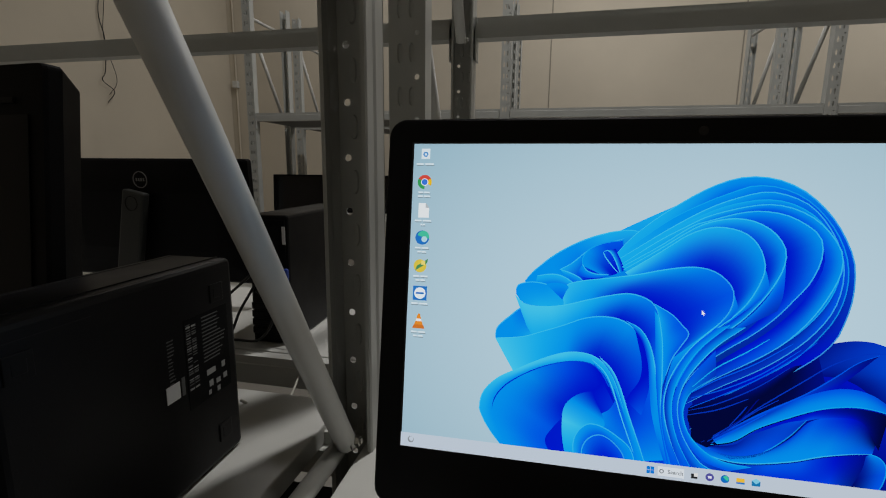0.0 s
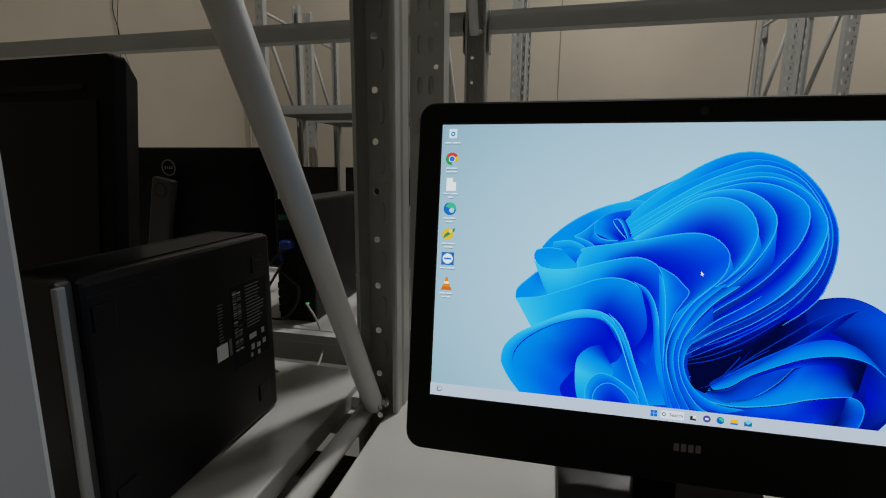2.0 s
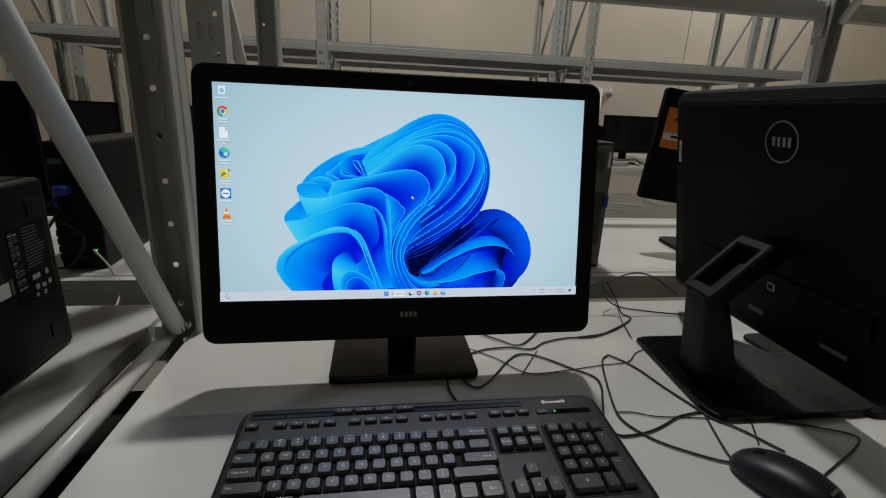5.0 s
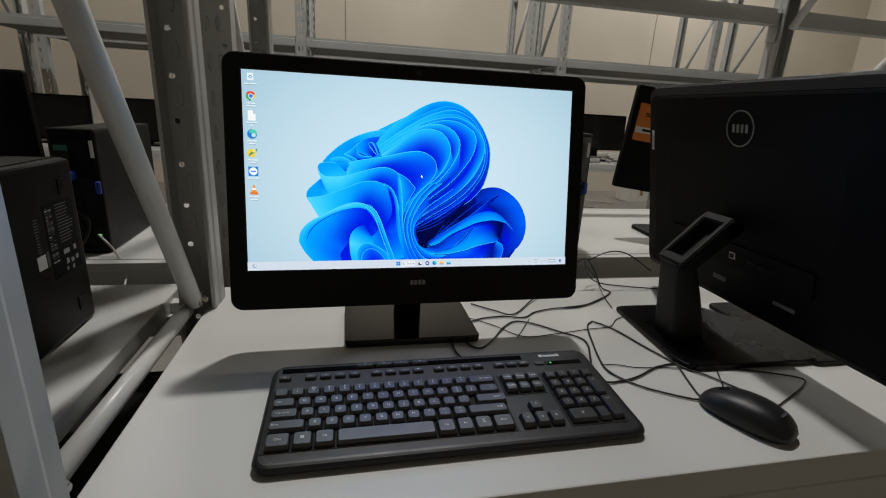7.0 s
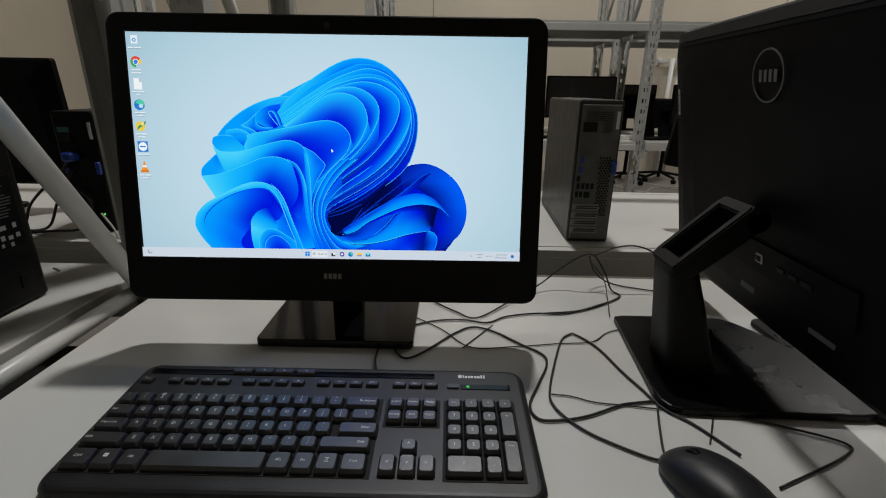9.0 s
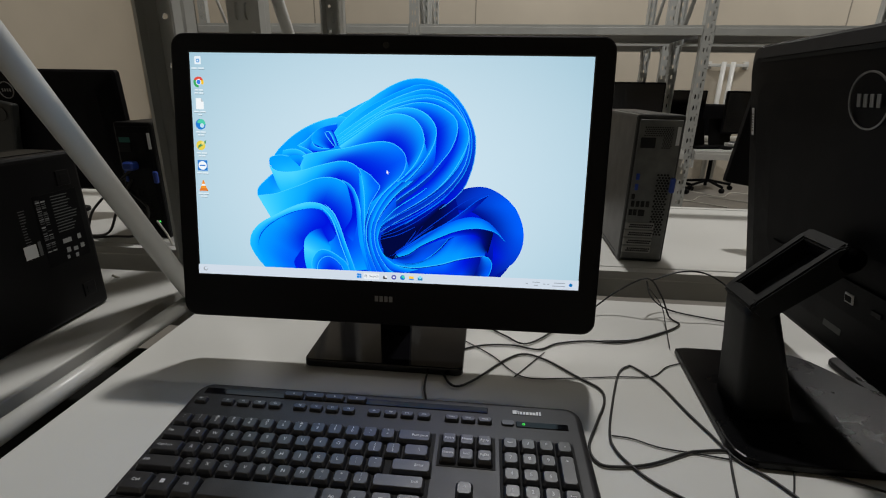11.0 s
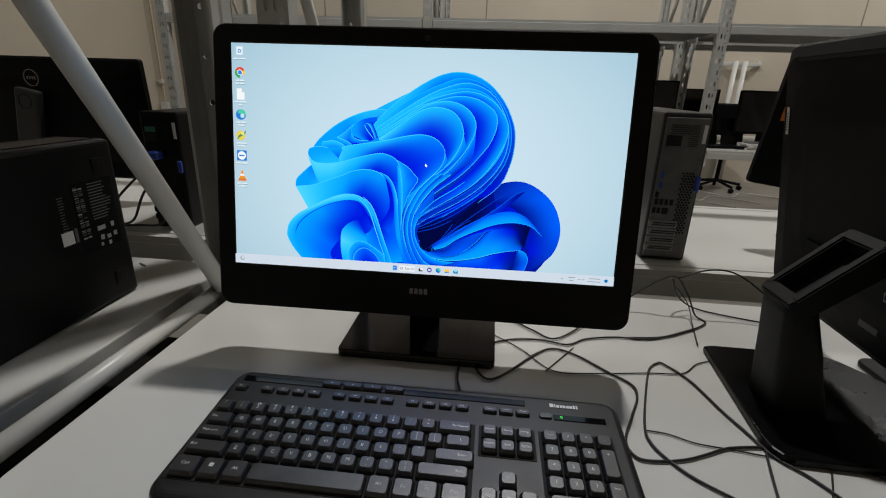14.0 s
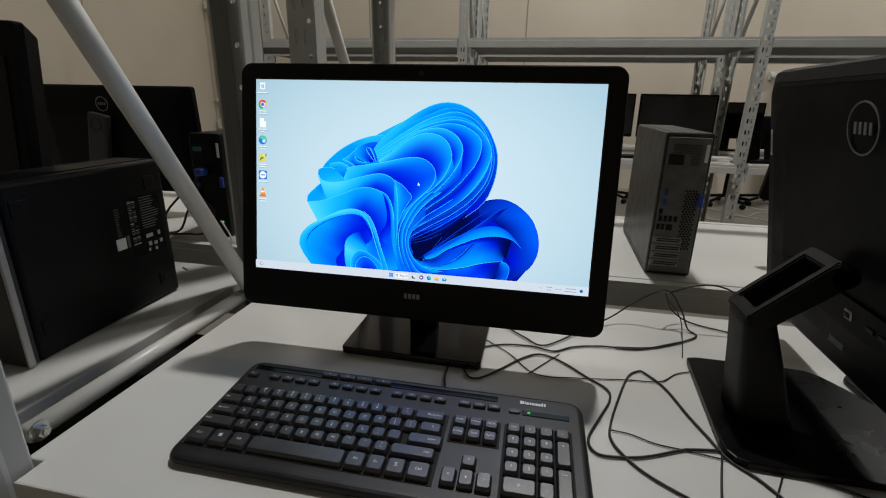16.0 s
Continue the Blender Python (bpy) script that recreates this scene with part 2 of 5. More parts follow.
def beam_mesh(length, deep=0.045, high=0.062):
    """A stepped box beam along x, its foot at z 0, its face at y 0."""
    prof = [(0, 0), (0, high - 0.018), (0.002, high - 0.016), (0.002, high), (deep * 0.6, high), (deep * 0.6, high - 0.02), (deep, high - 0.02), (deep, 0)]
    bm = loft([[(x, y, z) for y, z in prof] for x in (0, length)])
    for x in (0, length - 0.004):
        box(x, x + 0.004, -0.003, deep, -0.06, high - 0.004, bm=bm)
    bmesh.ops.recalc_face_normals(bm, faces=bm.faces)
    return bm


def bolt_mesh():
    bm = bmesh.new()
    disc(0.013, 0.002, 24, "x", bm=bm)
    disc(0.0075, 0.007, 6, "x", (0.002, 0, 0), bm=bm)
    disc(0.004, 0.010, 12, "x", (0.002, 0, 0), bm=bm)
    return bm


MESH = {}


def shared(key, name, make, mat, parent, m, label="", smooth=False):
    if key not in MESH:
        MESH[key] = part(name, make(), mat, parent, label, m, smooth)
        return MESH[key]
    return again(name, MESH[key], parent, m, label)


def rack(label, y0, y1, cols, top_beams, zdesk, diagonals, shift=0.0):
    root = empty("storage_rack", pose(shift, 0, 0), label=label, category="storage rack", group="storage racks")
    for c in cols:
        x = BAYS[c]
        near = y0 < 2
        shared(("post", near), "upright_post", lambda: post_mesh(near), STEEL, root, pose(x, y0, 0))
        shared(("post", near), "upright_post", lambda: post_mesh(near), STEEL, root, pose(x, y1, 0, 0, 0, 180))
        shared("foot", "foot_plate", lambda: box(-0.05, 0.05, -0.03, 0.08, 0, 0.006), STEEL, root, pose(x, y0, 0))
        shared("foot", "foot_plate", lambda: box(-0.05, 0.05, -0.03, 0.08, 0, 0.006), STEEL, root, pose(x, y1, 0, 0, 0, 180))
        ya, yb = y0 + (0.09 if y0 < 0.5 else 0.065), y1 - 0.075
        for z in (0.12, 0.811, 2.38):
            shared(("brace", round(yb - ya, 3)), "horizontal_brace", lambda: tube([(0, ya - y0, 0), (0, yb - y0, 0)], 0.0128, 14), TUBE, root, pose(x - 0.015, y0, z), smooth=True)
        for za, zb in diagonals:
            part("diagonal_brace", tube([(x, yb, za), (x, ya, zb)], 0.0148, 16), TUBE, root, smooth=True)
            for yy, zz in ((yb, za), (ya, zb)):
                shared("bolt", "bolt", bolt_mesh, ZINC, root, pose(x + 0.011, yy, zz + 0.006), "zinc bolt and washer")
        shared("bolt", "bolt", bolt_mesh, ZINC, root, pose(x - 0.003, ya + 0.006, 0.814), "zinc bolt and washer")
    for a, b in zip(cols, cols[1:]):
        xa, xb = BAYS[a] + POST_W / 2 + 0.003, BAYS[b] - POST_W / 2 - 0.003
        L = round(xb - xa, 3)
        for front, z in top_beams:
            if front:
                shared(("beam", L), "beam", lambda: beam_mesh(L), STEEL, root, pose(xa, y0 + 0.004, z))
            else:
                shared(("beam", L), "beam", lambda: beam_mesh(L), STEEL, root, pose(xb, y1 - 0.004, z, 0, 0, 180))
        # desk beams below the boards
        for front in (True, False):
            m = pose(xa, y0 + (0.038 if y0 < 0.5 else -0.045), zdesk - (0.0925 if y0 < 0.5 else 0.062)) if front else pose(xb, y1 + 0.004, zdesk - 0.062, 0, 0, 180)
            shared(("deskbeam", L), "desk_beam", lambda: beam_mesh(L, 0.045, 0.060), BOARD, root, m)
    return root


def shelf_board(x0, x1, y0, y1, z, label):
    bm = box(x0, x1, y0, y1, z - 0.03, z, 0.003, 2)
    return tagged(part("shelf_board", bm, BOARD), label, "shelf board", "shelf boards")


def work_board(x0, x1, xpost, yfront, ypost, y1, z):
    """A folded board whose front corner is cut out round the upright."""
    plan = [(xpost, yfront), (x1, yfront), (x1, y1), (x0, y1), (x0, ypost), (xpost, ypost)]
    bm = loft([[(x, y, h) for x, y in plan] for h in (z - 0.03, z)])
    bmesh.ops.recalc_face_normals(bm, faces=bm.faces)
    bmesh.ops.bevel(bm, geom=[e for e in bm.edges if all(v.co.z > z - 0.001 for v in e.verts)], offset=0.0025, segments=2, profile=0.5, affect="EDGES")
    return tagged(part("shelf_board", bm, BOARD), "smooth white steel shelf board used as a worktop", "shelf board", "shelf boards")


Z1, Z2 = 0.805, 0.82
FAR = -0.04
rack("grey steel rack that carries the white work boards", 0.025, 0.622, (0, 1, 2), (), Z1, ((0.825, 1.555),))
rack("grey steel rack standing back to back behind the work boards", 0.845, 1.47, (0, 1, 2, 3), ((False, 1.585),), Z2, ((0.88, 1.54), (1.57, 2.3)))
rack("grey steel rack across the aisle with a loaded desk level", 3.4, 4.0, (0, 1, 2, 3), ((True, 1.58), (False, 1.58)), 0.815, ((1.57, 2.3),), FAR)
rack("grey steel rack standing behind the rack across the aisle", 4.15, 4.75, (0, 1, 2, 3), ((True, 1.58), (False, 1.58)), 0.815, ((1.57, 2.3),), FAR)
for a, b in ((0, 1), (1, 2)):
    xa, xb = BAYS[a] + 0.014, BAYS[b] - 0.06
    work_board(xa, xb, BAYS[a] + 0.037, 0.058, 0.090, 0.675, Z1 + (0.01 if a == 0 else 0))
for a, b in ((0, 1), (1, 2), (2, 3)):
    xa, xb = BAYS[a] + 0.045, BAYS[b] - 0.045
    shelf_board(xa, xb, 0.829, 1.435, Z2, "white steel shelf board carrying computers")
    for y in (3.38, 4.13):
        shelf_board(xa + FAR, xb + FAR, y, y + 0.64, 0.82, "white steel shelf board carrying computers across the aisle")
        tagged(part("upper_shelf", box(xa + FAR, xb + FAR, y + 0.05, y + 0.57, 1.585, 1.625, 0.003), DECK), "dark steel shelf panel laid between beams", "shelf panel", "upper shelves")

# added panels, no real shelf level: they black out the gaps between boards
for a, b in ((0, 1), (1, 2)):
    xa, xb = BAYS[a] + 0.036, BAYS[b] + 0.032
    tagged(part("shade_panel", box(xa, xb, 0.07, 0.82, 0.50, 0.53, 0.003), GAP_SHADE), "added near-black panel standing in for the deep shade under the boards", "shelf panel", "lower shelves")

# ---- cable runs on the boards ----
CABLE_A = [(0.201, 0.323), (0.195, 0.358), (0.199, 0.407), (0.226, 0.442), (0.269, 0.469), (0.317, 0.476), (0.358, 0.468), (0.39, 0.49), (0.439, 0.504), (0.499, 0.508), (0.577, 0.552)]
CABLE_B = [(0.189, 0.444), (0.213, 0.395), (0.228, 0.364), (0.243, 0.36), (0.267, 0.383), (0.306, 0.432), (0.335, 0.452), (0.367, 0.438), (0.403, 0.402), (0.43, 0.375), (0.43, 0.348), (0.413, 0.309), (0.394, 0.264), (0.399, 0.24), (0.42, 0.237), (0.456, 0.245), (0.501, 0.266), (0.514, 0.27)]
CABLE_C = [(0.238, 0.486), (0.285, 0.444), (0.328, 0.393), (0.389, 0.396), (0.46, 0.408), (0.511, 0.415), (0.54, 0.442)]
CABLE_D = [(0.317, 0.391), (0.366, 0.461)]
CABLE_E = [(0.529, 0.337), (0.514, 0.397), (0.492, 0.434), (0.482, 0.435), (0.465, 0.415), (0.441, 0.35), (0.423, 0.291), (0.422, 0.264), (0.434, 0.239), (0.455, 0.215), (0.495, 0.188)]
CABLE_F = [(0.424, 0.286), (0.447, 0.283), (0.474, 0.272), (0.513, 0.267)]
CABLE_K = [(0.523, 0.197), (0.547, 0.268), (0.58, 0.348), (0.588, 0.413), (0.571, 0.471)]
CABLE_L = [(0.613, 0.149), (0.706, 0.191), (0.725, 0.211), (0.679, 0.234), (0.626, 0.253), (0.571, 0.259)]
CABLE_M = [(0.577, 0.206), (0.593, 0.232), (0.61, 0.261)]

# ---- the lit all-in-one computer ----
SCREEN_W, SCREEN_H = 0.513, 0.2895
TINT = {"cyan": (78, 212, 252), "sky": (26, 186, 254), "azure": (4, 158, 255), "royal": (0, 94, 250), "deep": (0, 20, 220), "cobalt": (3, 56, 204), "navy": (1, 16, 138), "night": (2, 8, 62)}


def linear(c):
    return tuple((v / 255 / 12.92) if v <= 10 else ((v / 255 + 0.055) / 1.055) ** 2.4 for v in c)


def picture_material():
    """Light given off by the panel: the picture's own colours."""
    m = glow("screen_picture", (1, 1, 1), 1.08)
    nt = m.node_tree
    at = nt.nodes.new("ShaderNodeAttribute")
    at.attribute_name = "tone"
    nt.links.new(at.outputs["Color"], nt.nodes["Emission"].inputs["Color"])
    return m


def picture_mesh(name, verts, faces, tones, mat, parent, label):
    me = bpy.data.meshes.new(name)
    me.from_pydata(verts, [], faces)
    col = me.color_attributes.new("tone", "FLOAT_COLOR", "POINT")
    for i, c in enumerate(tones):
        col.data[i].color = (*c, 1)
    me.materials.append(mat)
    ob = new(name, me)
    ob.parent = parent
    return tagged(ob, label=label)


def mix(a, b, f):
    return tuple(x + (y - x) * f for x, y in zip(a, b))


def wallpaper_ground(mat, parent):
    """Pale ground of the picture, brighter to the middle."""
    verts, faces, tones = [], [], []
    nx, nz = 16, 10
    for j in range(nz + 1):
        for i in range(nx + 1):
            u, v = i / nx, j / nz
            verts.append(((u - 0.5) * SCREEN_W, -0.0014, (v - 0.5) * SCREEN_H))
            edge = min(1.0, (2 * abs(u - 0.52)) ** 2 * 0.55 + (2 * abs(v - 0.45)) ** 2 * 0.35)
            tones.append(mix(linear((203, 225, 237)), linear((164, 198, 214)), edge))
    for j in range(nz):
        for i in range(nx):
            a = j * (nx + 1) + i
            faces.append((a, a + 1, a + nx + 2, a + nx + 1))
    picture_mesh("picture_sky", verts, faces, tones, mat, parent, "pale grey-blue ground of the wallpaper")


LAYER = itertools.count()


def even(curve, n):
    """A smooth curve as n + 1 evenly spaced points."""
    pts = spline([(x / 10000, z / 10000, 0) for x, z in curve], 12)
    run = [0.0]
    for p, q in zip(pts, pts[1:]):
        run.append(run[-1] + (q - p).length)
    out, k = [], 0
    for i in range(n + 1):
        want = run[-1] * i / n
        while k < len(pts) - 2 and run[k + 1] < want:
            k += 1
        span = run[k + 1] - run[k]
        out.append(pts[k].lerp(pts[k + 1], (want - run[k]) / span if span else 0))
    return out


def blend_of(names, f):
    tones = [TINT[n] for n in names.split()]
    x = f * (len(tones) - 1)
    i = min(int(x), len(tones) - 2) if len(tones) > 1 else 0
    return mix(tones[i], tones[min(i + 1, len(tones) - 1)], x - i)


def on_screen(p, y):
    return max(-SCREEN_W / 2, min(SCREEN_W / 2, p.x)), y, max(-SCREEN_H / 2, min(SCREEN_H / 2, p.y))


def ribbon(edge, inner, edge_tones, inner_tones, rim="", bend=1.0, n=44, across=9):
    """A shaded band of the picture from its edge to an inner curve, in tenths of millimetres."""
    y = -0.00145 - next(LAYER) * 0.00002
    a, b = even(edge, n), even(inner, n)
    verts, faces, tones = [], [], []
    for i in range(n + 1):
        ta, tb = blend_of(edge_tones, i / n), blend_of(inner_tones, i / n)
        for k in range(across + 1):
            f = k / across
            verts.append(on_screen(a[i].lerp(b[i], f), y))
            g = f ** bend
            tones.append(linear(mix(ta, tb, g * g * (3 - 2 * g) * 0.5 + g * 0.5)))
    w = across + 1
    for i in range(n):
        for k in range(across):
            j = i * w + k
            faces.append((j, j + w, j + w + 1, j + 1))
    picture_mesh("picture_ribbon", verts, faces, tones, PICTURE, screen, "blue folded ribbon of the wallpaper")
    if rim:
        fold_line(edge, rim, soft=edge_tones)


def fold_line(curve, tone, width=0.0, soft=""):
    """A fine fold line, tapered at both ends."""
    y = -0.00145 - next(LAYER) * 0.00002
    pts = even(curve, 44)
    verts, faces, tones = [], [], []
    for i, q in enumerate(pts):
        d = (pts[min(i + 1, 44)] - pts[max(i - 1, 0)]).normalized()
        half = (width or 0.0005) * (0.35 + 0.65 * math.sin(math.pi * i / 44) ** 0.5)
        side = Vector((-d.y, d.x, 0)) * half
        c = linear(mix(TINT[tone], blend_of(soft, i / 44), 0.3) if soft else TINT[tone])
        for v in (q - side, q + side):
            verts.append(on_screen(v, y))
            tones.append(c)
    for i in range(44):
        faces.append((2 * i, 2 * i + 1, 2 * i + 3, 2 * i + 2))
    picture_mesh("picture_line", verts, faces, tones, PICTURE, screen, "fine bright fold line of the wallpaper")


def flat(shapes, name, parent, mat, label=""):
    """Flat coloured patches on the screen: outline, tone, depth."""
    verts, faces, tones = [], [], []
    for pts, tone, d in shapes:
        a = len(verts)
        verts += [(x, -d - 0.0014, z) for x, z in pts]
        tones += [linear(tone)] * len(pts)
        faces.append(tuple(range(a, a + len(pts))))
    return picture_mesh(name, verts, faces, tones, mat, parent, label)


def rect(x, z, w, h):
    return [(x - w / 2, z - h / 2), (x + w / 2, z - h / 2), (x + w / 2, z + h / 2), (x - w / 2, z + h / 2)]


def circle(x, z, r, n=20, a0=0, a1=360):
    return [(x + r * math.cos(radians(a0 + (a1 - a0) * k / n)), z + r * math.sin(radians(a0 + (a1 - a0) * k / n))) for k in range(n + (0 if a1 - a0 == 360 else 1))]


def words(text, size, mat, parent, m, name="lettering", align="CENTER"):
    cu = bpy.data.curves.new(name, "FONT")
    cu.body, cu.size, cu.align_x, cu.align_y, cu.resolution_u = text, size, align, "CENTER", 2
    cu.materials.append(mat)
    ob = new(name, cu)
    ob.parent = parent
    ob.matrix_basis = m
    return ob


PICTURE = picture_material()
INK = glow("screen_ink", linear((120, 128, 136)))
SCR = pose(0.1335, 0.4195, 1.083, -10, 0, 0.9)


def housing_mesh(w=0.566, h=0.376, cy=-0.0185):
    """A slim display housing, face at y 0, with a softly bulged back."""
    rings = []
    for y, inset, r in ((0.0, 0.0025, 0.016), (0.001, 0.0008, 0.017), (0.003, 0, 0.018), (0.020, 0, 0.018), (0.028, 0.003, 0.018), (0.036, 0.016, 0.024), (0.042, 0.05, 0.03), (0.046, 0.10, 0.03)):
        rings.append([(x, y, z) for x, z in outline(w - 2 * inset, h - 2 * inset, r, 6, 0, cy)])
    bm = loft(rings)
    bmesh.ops.recalc_face_normals(bm, faces=bm.faces)
    return bm


def badge_bars(parent, m, w, h, mat):
    """A maker's mark as four plain upright bars."""
    for i in range(4):
        x = (i - 1.5) * w / 4
        part("badge_bar", box(x - w * 0.09, x + w * 0.09, -0.0008, 0, -h / 2, h / 2, 0.0002, 1), mat, parent, m=m)


aio = empty("all_in_one_computer", SCR, label="black all-in-one computer, switched on, with a blue ribbon wallpaper", category="computer", group="all-in-one computers")
part("housing", housing_mesh(), BEZEL, aio, smooth=False)
screen = part("screen", box(-SCREEN_W / 2 - 0.002, SCREEN_W / 2 + 0.002, -0.0012, 0.0005, -SCREEN_H / 2 - 0.002, SCREEN_H / 2 + 0.002), GLOSS, aio, "lit display panel")
wallpaper_ground(PICTURE, screen)
# ground of the ribbon flower
ribbon([(-1524, -1422), (-1752, -1113), (-1796, -905), (-1482, -644), (-1631, -415), (-1447, -99), (-1460, 131), (-762, 610), (57, 1026), (402, 1124)], [(329, -1494), (283, -1119), (245, -921), (530, -578), (912, -230), (1073, 115), (1106, 416), (943, 813), (696, 1052), (461, 1114)], "deep deep azure azure sky azure", "royal cobalt navy deep deep azure", bend=1.3)
# lower right petal
ribbon([(212, -1126), (487, -799), (837, -388), (1084, -235), (1312, -242), (1616, -508)], [(239, -1504), (832, -1442), (1409, -1413), (1596, -1270), (1729, -1043), (1747, -859)], "navy navy deep cobalt", "navy navy navy cobalt", bend=1.3)
ribbon([(901, -236), (1052, -183), (1192, -155), (1334, -163), (1491, -229), (1647, -349), (1754, -497), (1822, -702), (1818, -913), (1734, -1103), (1593, -1227), (1378, -1385)], [(430, -823), (760, -517), (1045, -463), (1252, -538), (1380, -710), (1418, -828), (1437, -918), (1444, -1009), (1441, -1101), (1419, -1183), (1397, -1260), (1350, -1388)], "navy cobalt royal royal cobalt navy", "night navy navy navy deep navy", bend=1.3)
ribbon([(-11, -988), (192, -850), (475, -639), (696, -448), (911, -223)], [(0, -1146), (216, -1188), (514, -1160), (793, -946), (995, -559)], "night night night night navy", "night night night navy navy", bend=1.3)
ribbon([(119, -1096), (490, -830), (827, -628), (1045, -463), (1207, -341), (1343, -264)], [(161, -1092), (494, -886), (722, -779), (945, -655), (1149, -473), (1349, -270)], "cobalt royal cobalt navy", "navy navy deep navy", bend=1.3)
ribbon([(151, -1119), (328, -1064), (498, -942), (726, -828), (952, -734), (1178, -690), (1350, -700), (1479, -744), (1595, -849)], [(160, -1080), (378, -934), (605, -789), (828, -646), (1053, -560), (1224, -552), (1371, -607), (1499, -724), (1595, -849)], "azure azure azure azure royal", "royal cobalt royal royal cobalt", "sky", bend=1.56)
ribbon([(151, -1131), (329, -1077), (499, -954), (726, -841), (952, -747), (1179, -703), (1351, -712), (1439, -741)], [(124, -1166), (307, -1192), (513, -1147), (710, -1004), (855, -842), (1072, -798), (1246, -819), (1377, -1016)], "cobalt cobalt deep deep navy night", "navy navy deep royal deep night", bend=1.3)
ribbon([(122, -1147), (278, -1214), (427, -1200), (571, -1123), (737, -983), (866, -828)], [(151, -1131), (330, -1096), (443, -1010), (586, -934), (728, -865), (866, -828)], "royal royal cobalt", "navy cobalt royal", "sky", bend=1.3)
ribbon([(-34, -1085), (95, -1187), (250, -1236), (460, -1240), (753, -1187), (982, -1115), (1181, -1071), (1334, -1050)], [(309, -1224), (457, -1190), (600, -1120), (766, -974), (890, -839), (1071, -786), (1257, -806), (1356, -968)], "royal azure azure azure royal", "cobalt navy deep royal deep night", "cyan", bend=1.43)
ribbon([(96, -1213), (251, -1248), (461, -1253), (754, -1199), (983, -1127), (1182, -1083), (1335, -1063)], [(-8, -1465), (234, -1440), (533, -1410), (771, -1417), (1005, -1411), (1179, -1406), (1293, -1394)], "royal cobalt royal royal deep navy", "navy navy deep deep royal night", bend=1.3)
ribbon([(1322, -1051), (1393, -1081), (1434, -1157), (1415, -1270), (1361, -1387)], [(1290, -1073), (1274, -1161), (1236, -1251), (1185, -1343), (1121, -1412)], "azure royal royal", "cobalt navy night", "sky", bend=1.3)
fold_line([(77, -1107), (318, -927), (542, -739), (819, -524), (1037, -360), (1257, -259), (1397, -242)], "cobalt")
fold_line([(118, -1090), (490, -837), (827, -634), (1046, -469), (1207, -335), (1359, -257)], "royal")
fold_line([(100, -1086), (262, -982), (487, -799), (656, -686)], "cobalt")
fold_line([(205, -1032), (374, -878), (482, -725), (546, -633)], "navy")
fold_line([(289, -942), (398, -795), (450, -697)], "cobalt")
# back left fan
ribbon([(-1463, 182), (-1373, 289), (-1191, 444), (-978, 568), (-765, 647), (-582, 681), (-490, 673)], [(-1167, 34), (-1109, 133), (-1017, 183), (-894, 228), (-771, 260), (-680, 290), (-608, 332)], "azure azure azure sky sky", "azure azure royal royal deep", "cyan", bend=1.04)
ribbon([(-1151, 307), (-1047, 370), (-928, 477), (-820, 545), (-711, 575), (-614, 605)], [(-1017, 183), (-924, 207), (-832, 231), (-771, 254), (-692, 283), (-621, 331)], "sky azure royal azure", "royal deep deep deep", "cyan", bend=0.91)
ribbon([(-958, 350), (-956, 425), (-905, 497), (-820, 545), (-711, 575), (-625, 586)], [(-753, 261), (-704, 276), (-668, 291), (-644, 311), (-620, 325), (-609, 344)], "azure azure royal royal", "azure deep deep deep", "sky", bend=1.04)
ribbon([(-1351, 239), (-1212, 260), (-1115, 240), (-1037, 194), (-1016, 170)], [(-1366, 162), (-1270, 167), (-1174, 161), (-1097, 140), (-1035, 169)], "sky sky", "azure royal", "cyan", bend=1.3)
ribbon([(-1151, 307), (-1067, 281), (-990, 247), (-930, 200)], [(-1117, 265), (-1064, 230), (-1018, 195), (-972, 173)], "sky azure", "azure royal", "cyan", bend=1.3)
ribbon([(-959, 362), (-918, 308), (-835, 281), (-729, 281)], [(-1004, 272), (-927, 245), (-833, 244), (-740, 262)], "azure azure", "royal royal", "cyan", bend=1.3)
ribbon([(-779, 485), (-743, 493), (-703, 451), (-667, 378), (-638, 305)], [(-682, 514), (-653, 454), (-632, 405), (-617, 362), (-608, 319)], "sky azure", "deep deep", "cyan", bend=1.3)
fold_line([(-785, 478), (-764, 435), (-709, 363), (-656, 304)], "cyan")
# outer arcs of the main petal
ribbon([(-667, 478), (-547, 621), (-346, 796), (-116, 959), (55, 1062), (226, 1135), (399, 1165), (603, 1137), (812, 1027), (999, 827), (1119, 596), (1162, 419), (1153, 180), (1097, -35), (1024, -191), (864, -355), (531, -597), (191, -844), (-21, -1008)], [(-611, 369), (-478, 500), (-275, 646), (-46, 810), (95, 919), (266, 993), (438, 1035), (613, 1007), (793, 907), (938, 735), (1023, 531), (1046, 383), (1018, 231), (945, 76), (842, -82), (625, -281), (345, -488), (118, -662), (-40, -833)], "sky sky azure azure royal cobalt deep navy navy", "sky azure royal royal deep navy navy navy night", "cyan", bend=1.17)
ribbon([(-653, 454), (-514, 573), (-225, 796), (63, 954), (234, 1027), (405, 1088), (608, 1072), (817, 968), (992, 768), (1096, 535), (1115, 297), (1060, 71), (949, -117), (747, -346), (412, -582), (-3, -842)], [(-597, 351), (-476, 463), (-217, 674), (69, 857), (242, 925), (413, 975), (617, 965), (796, 877), (939, 717), (1024, 519), (1038, 341), (984, 157), (867, -32), (651, -236), (343, -451), (-12, -704)], "sky azure azure royal royal cobalt deep navy", "sky azure royal deep navy navy navy", "sky", bend=1.3)
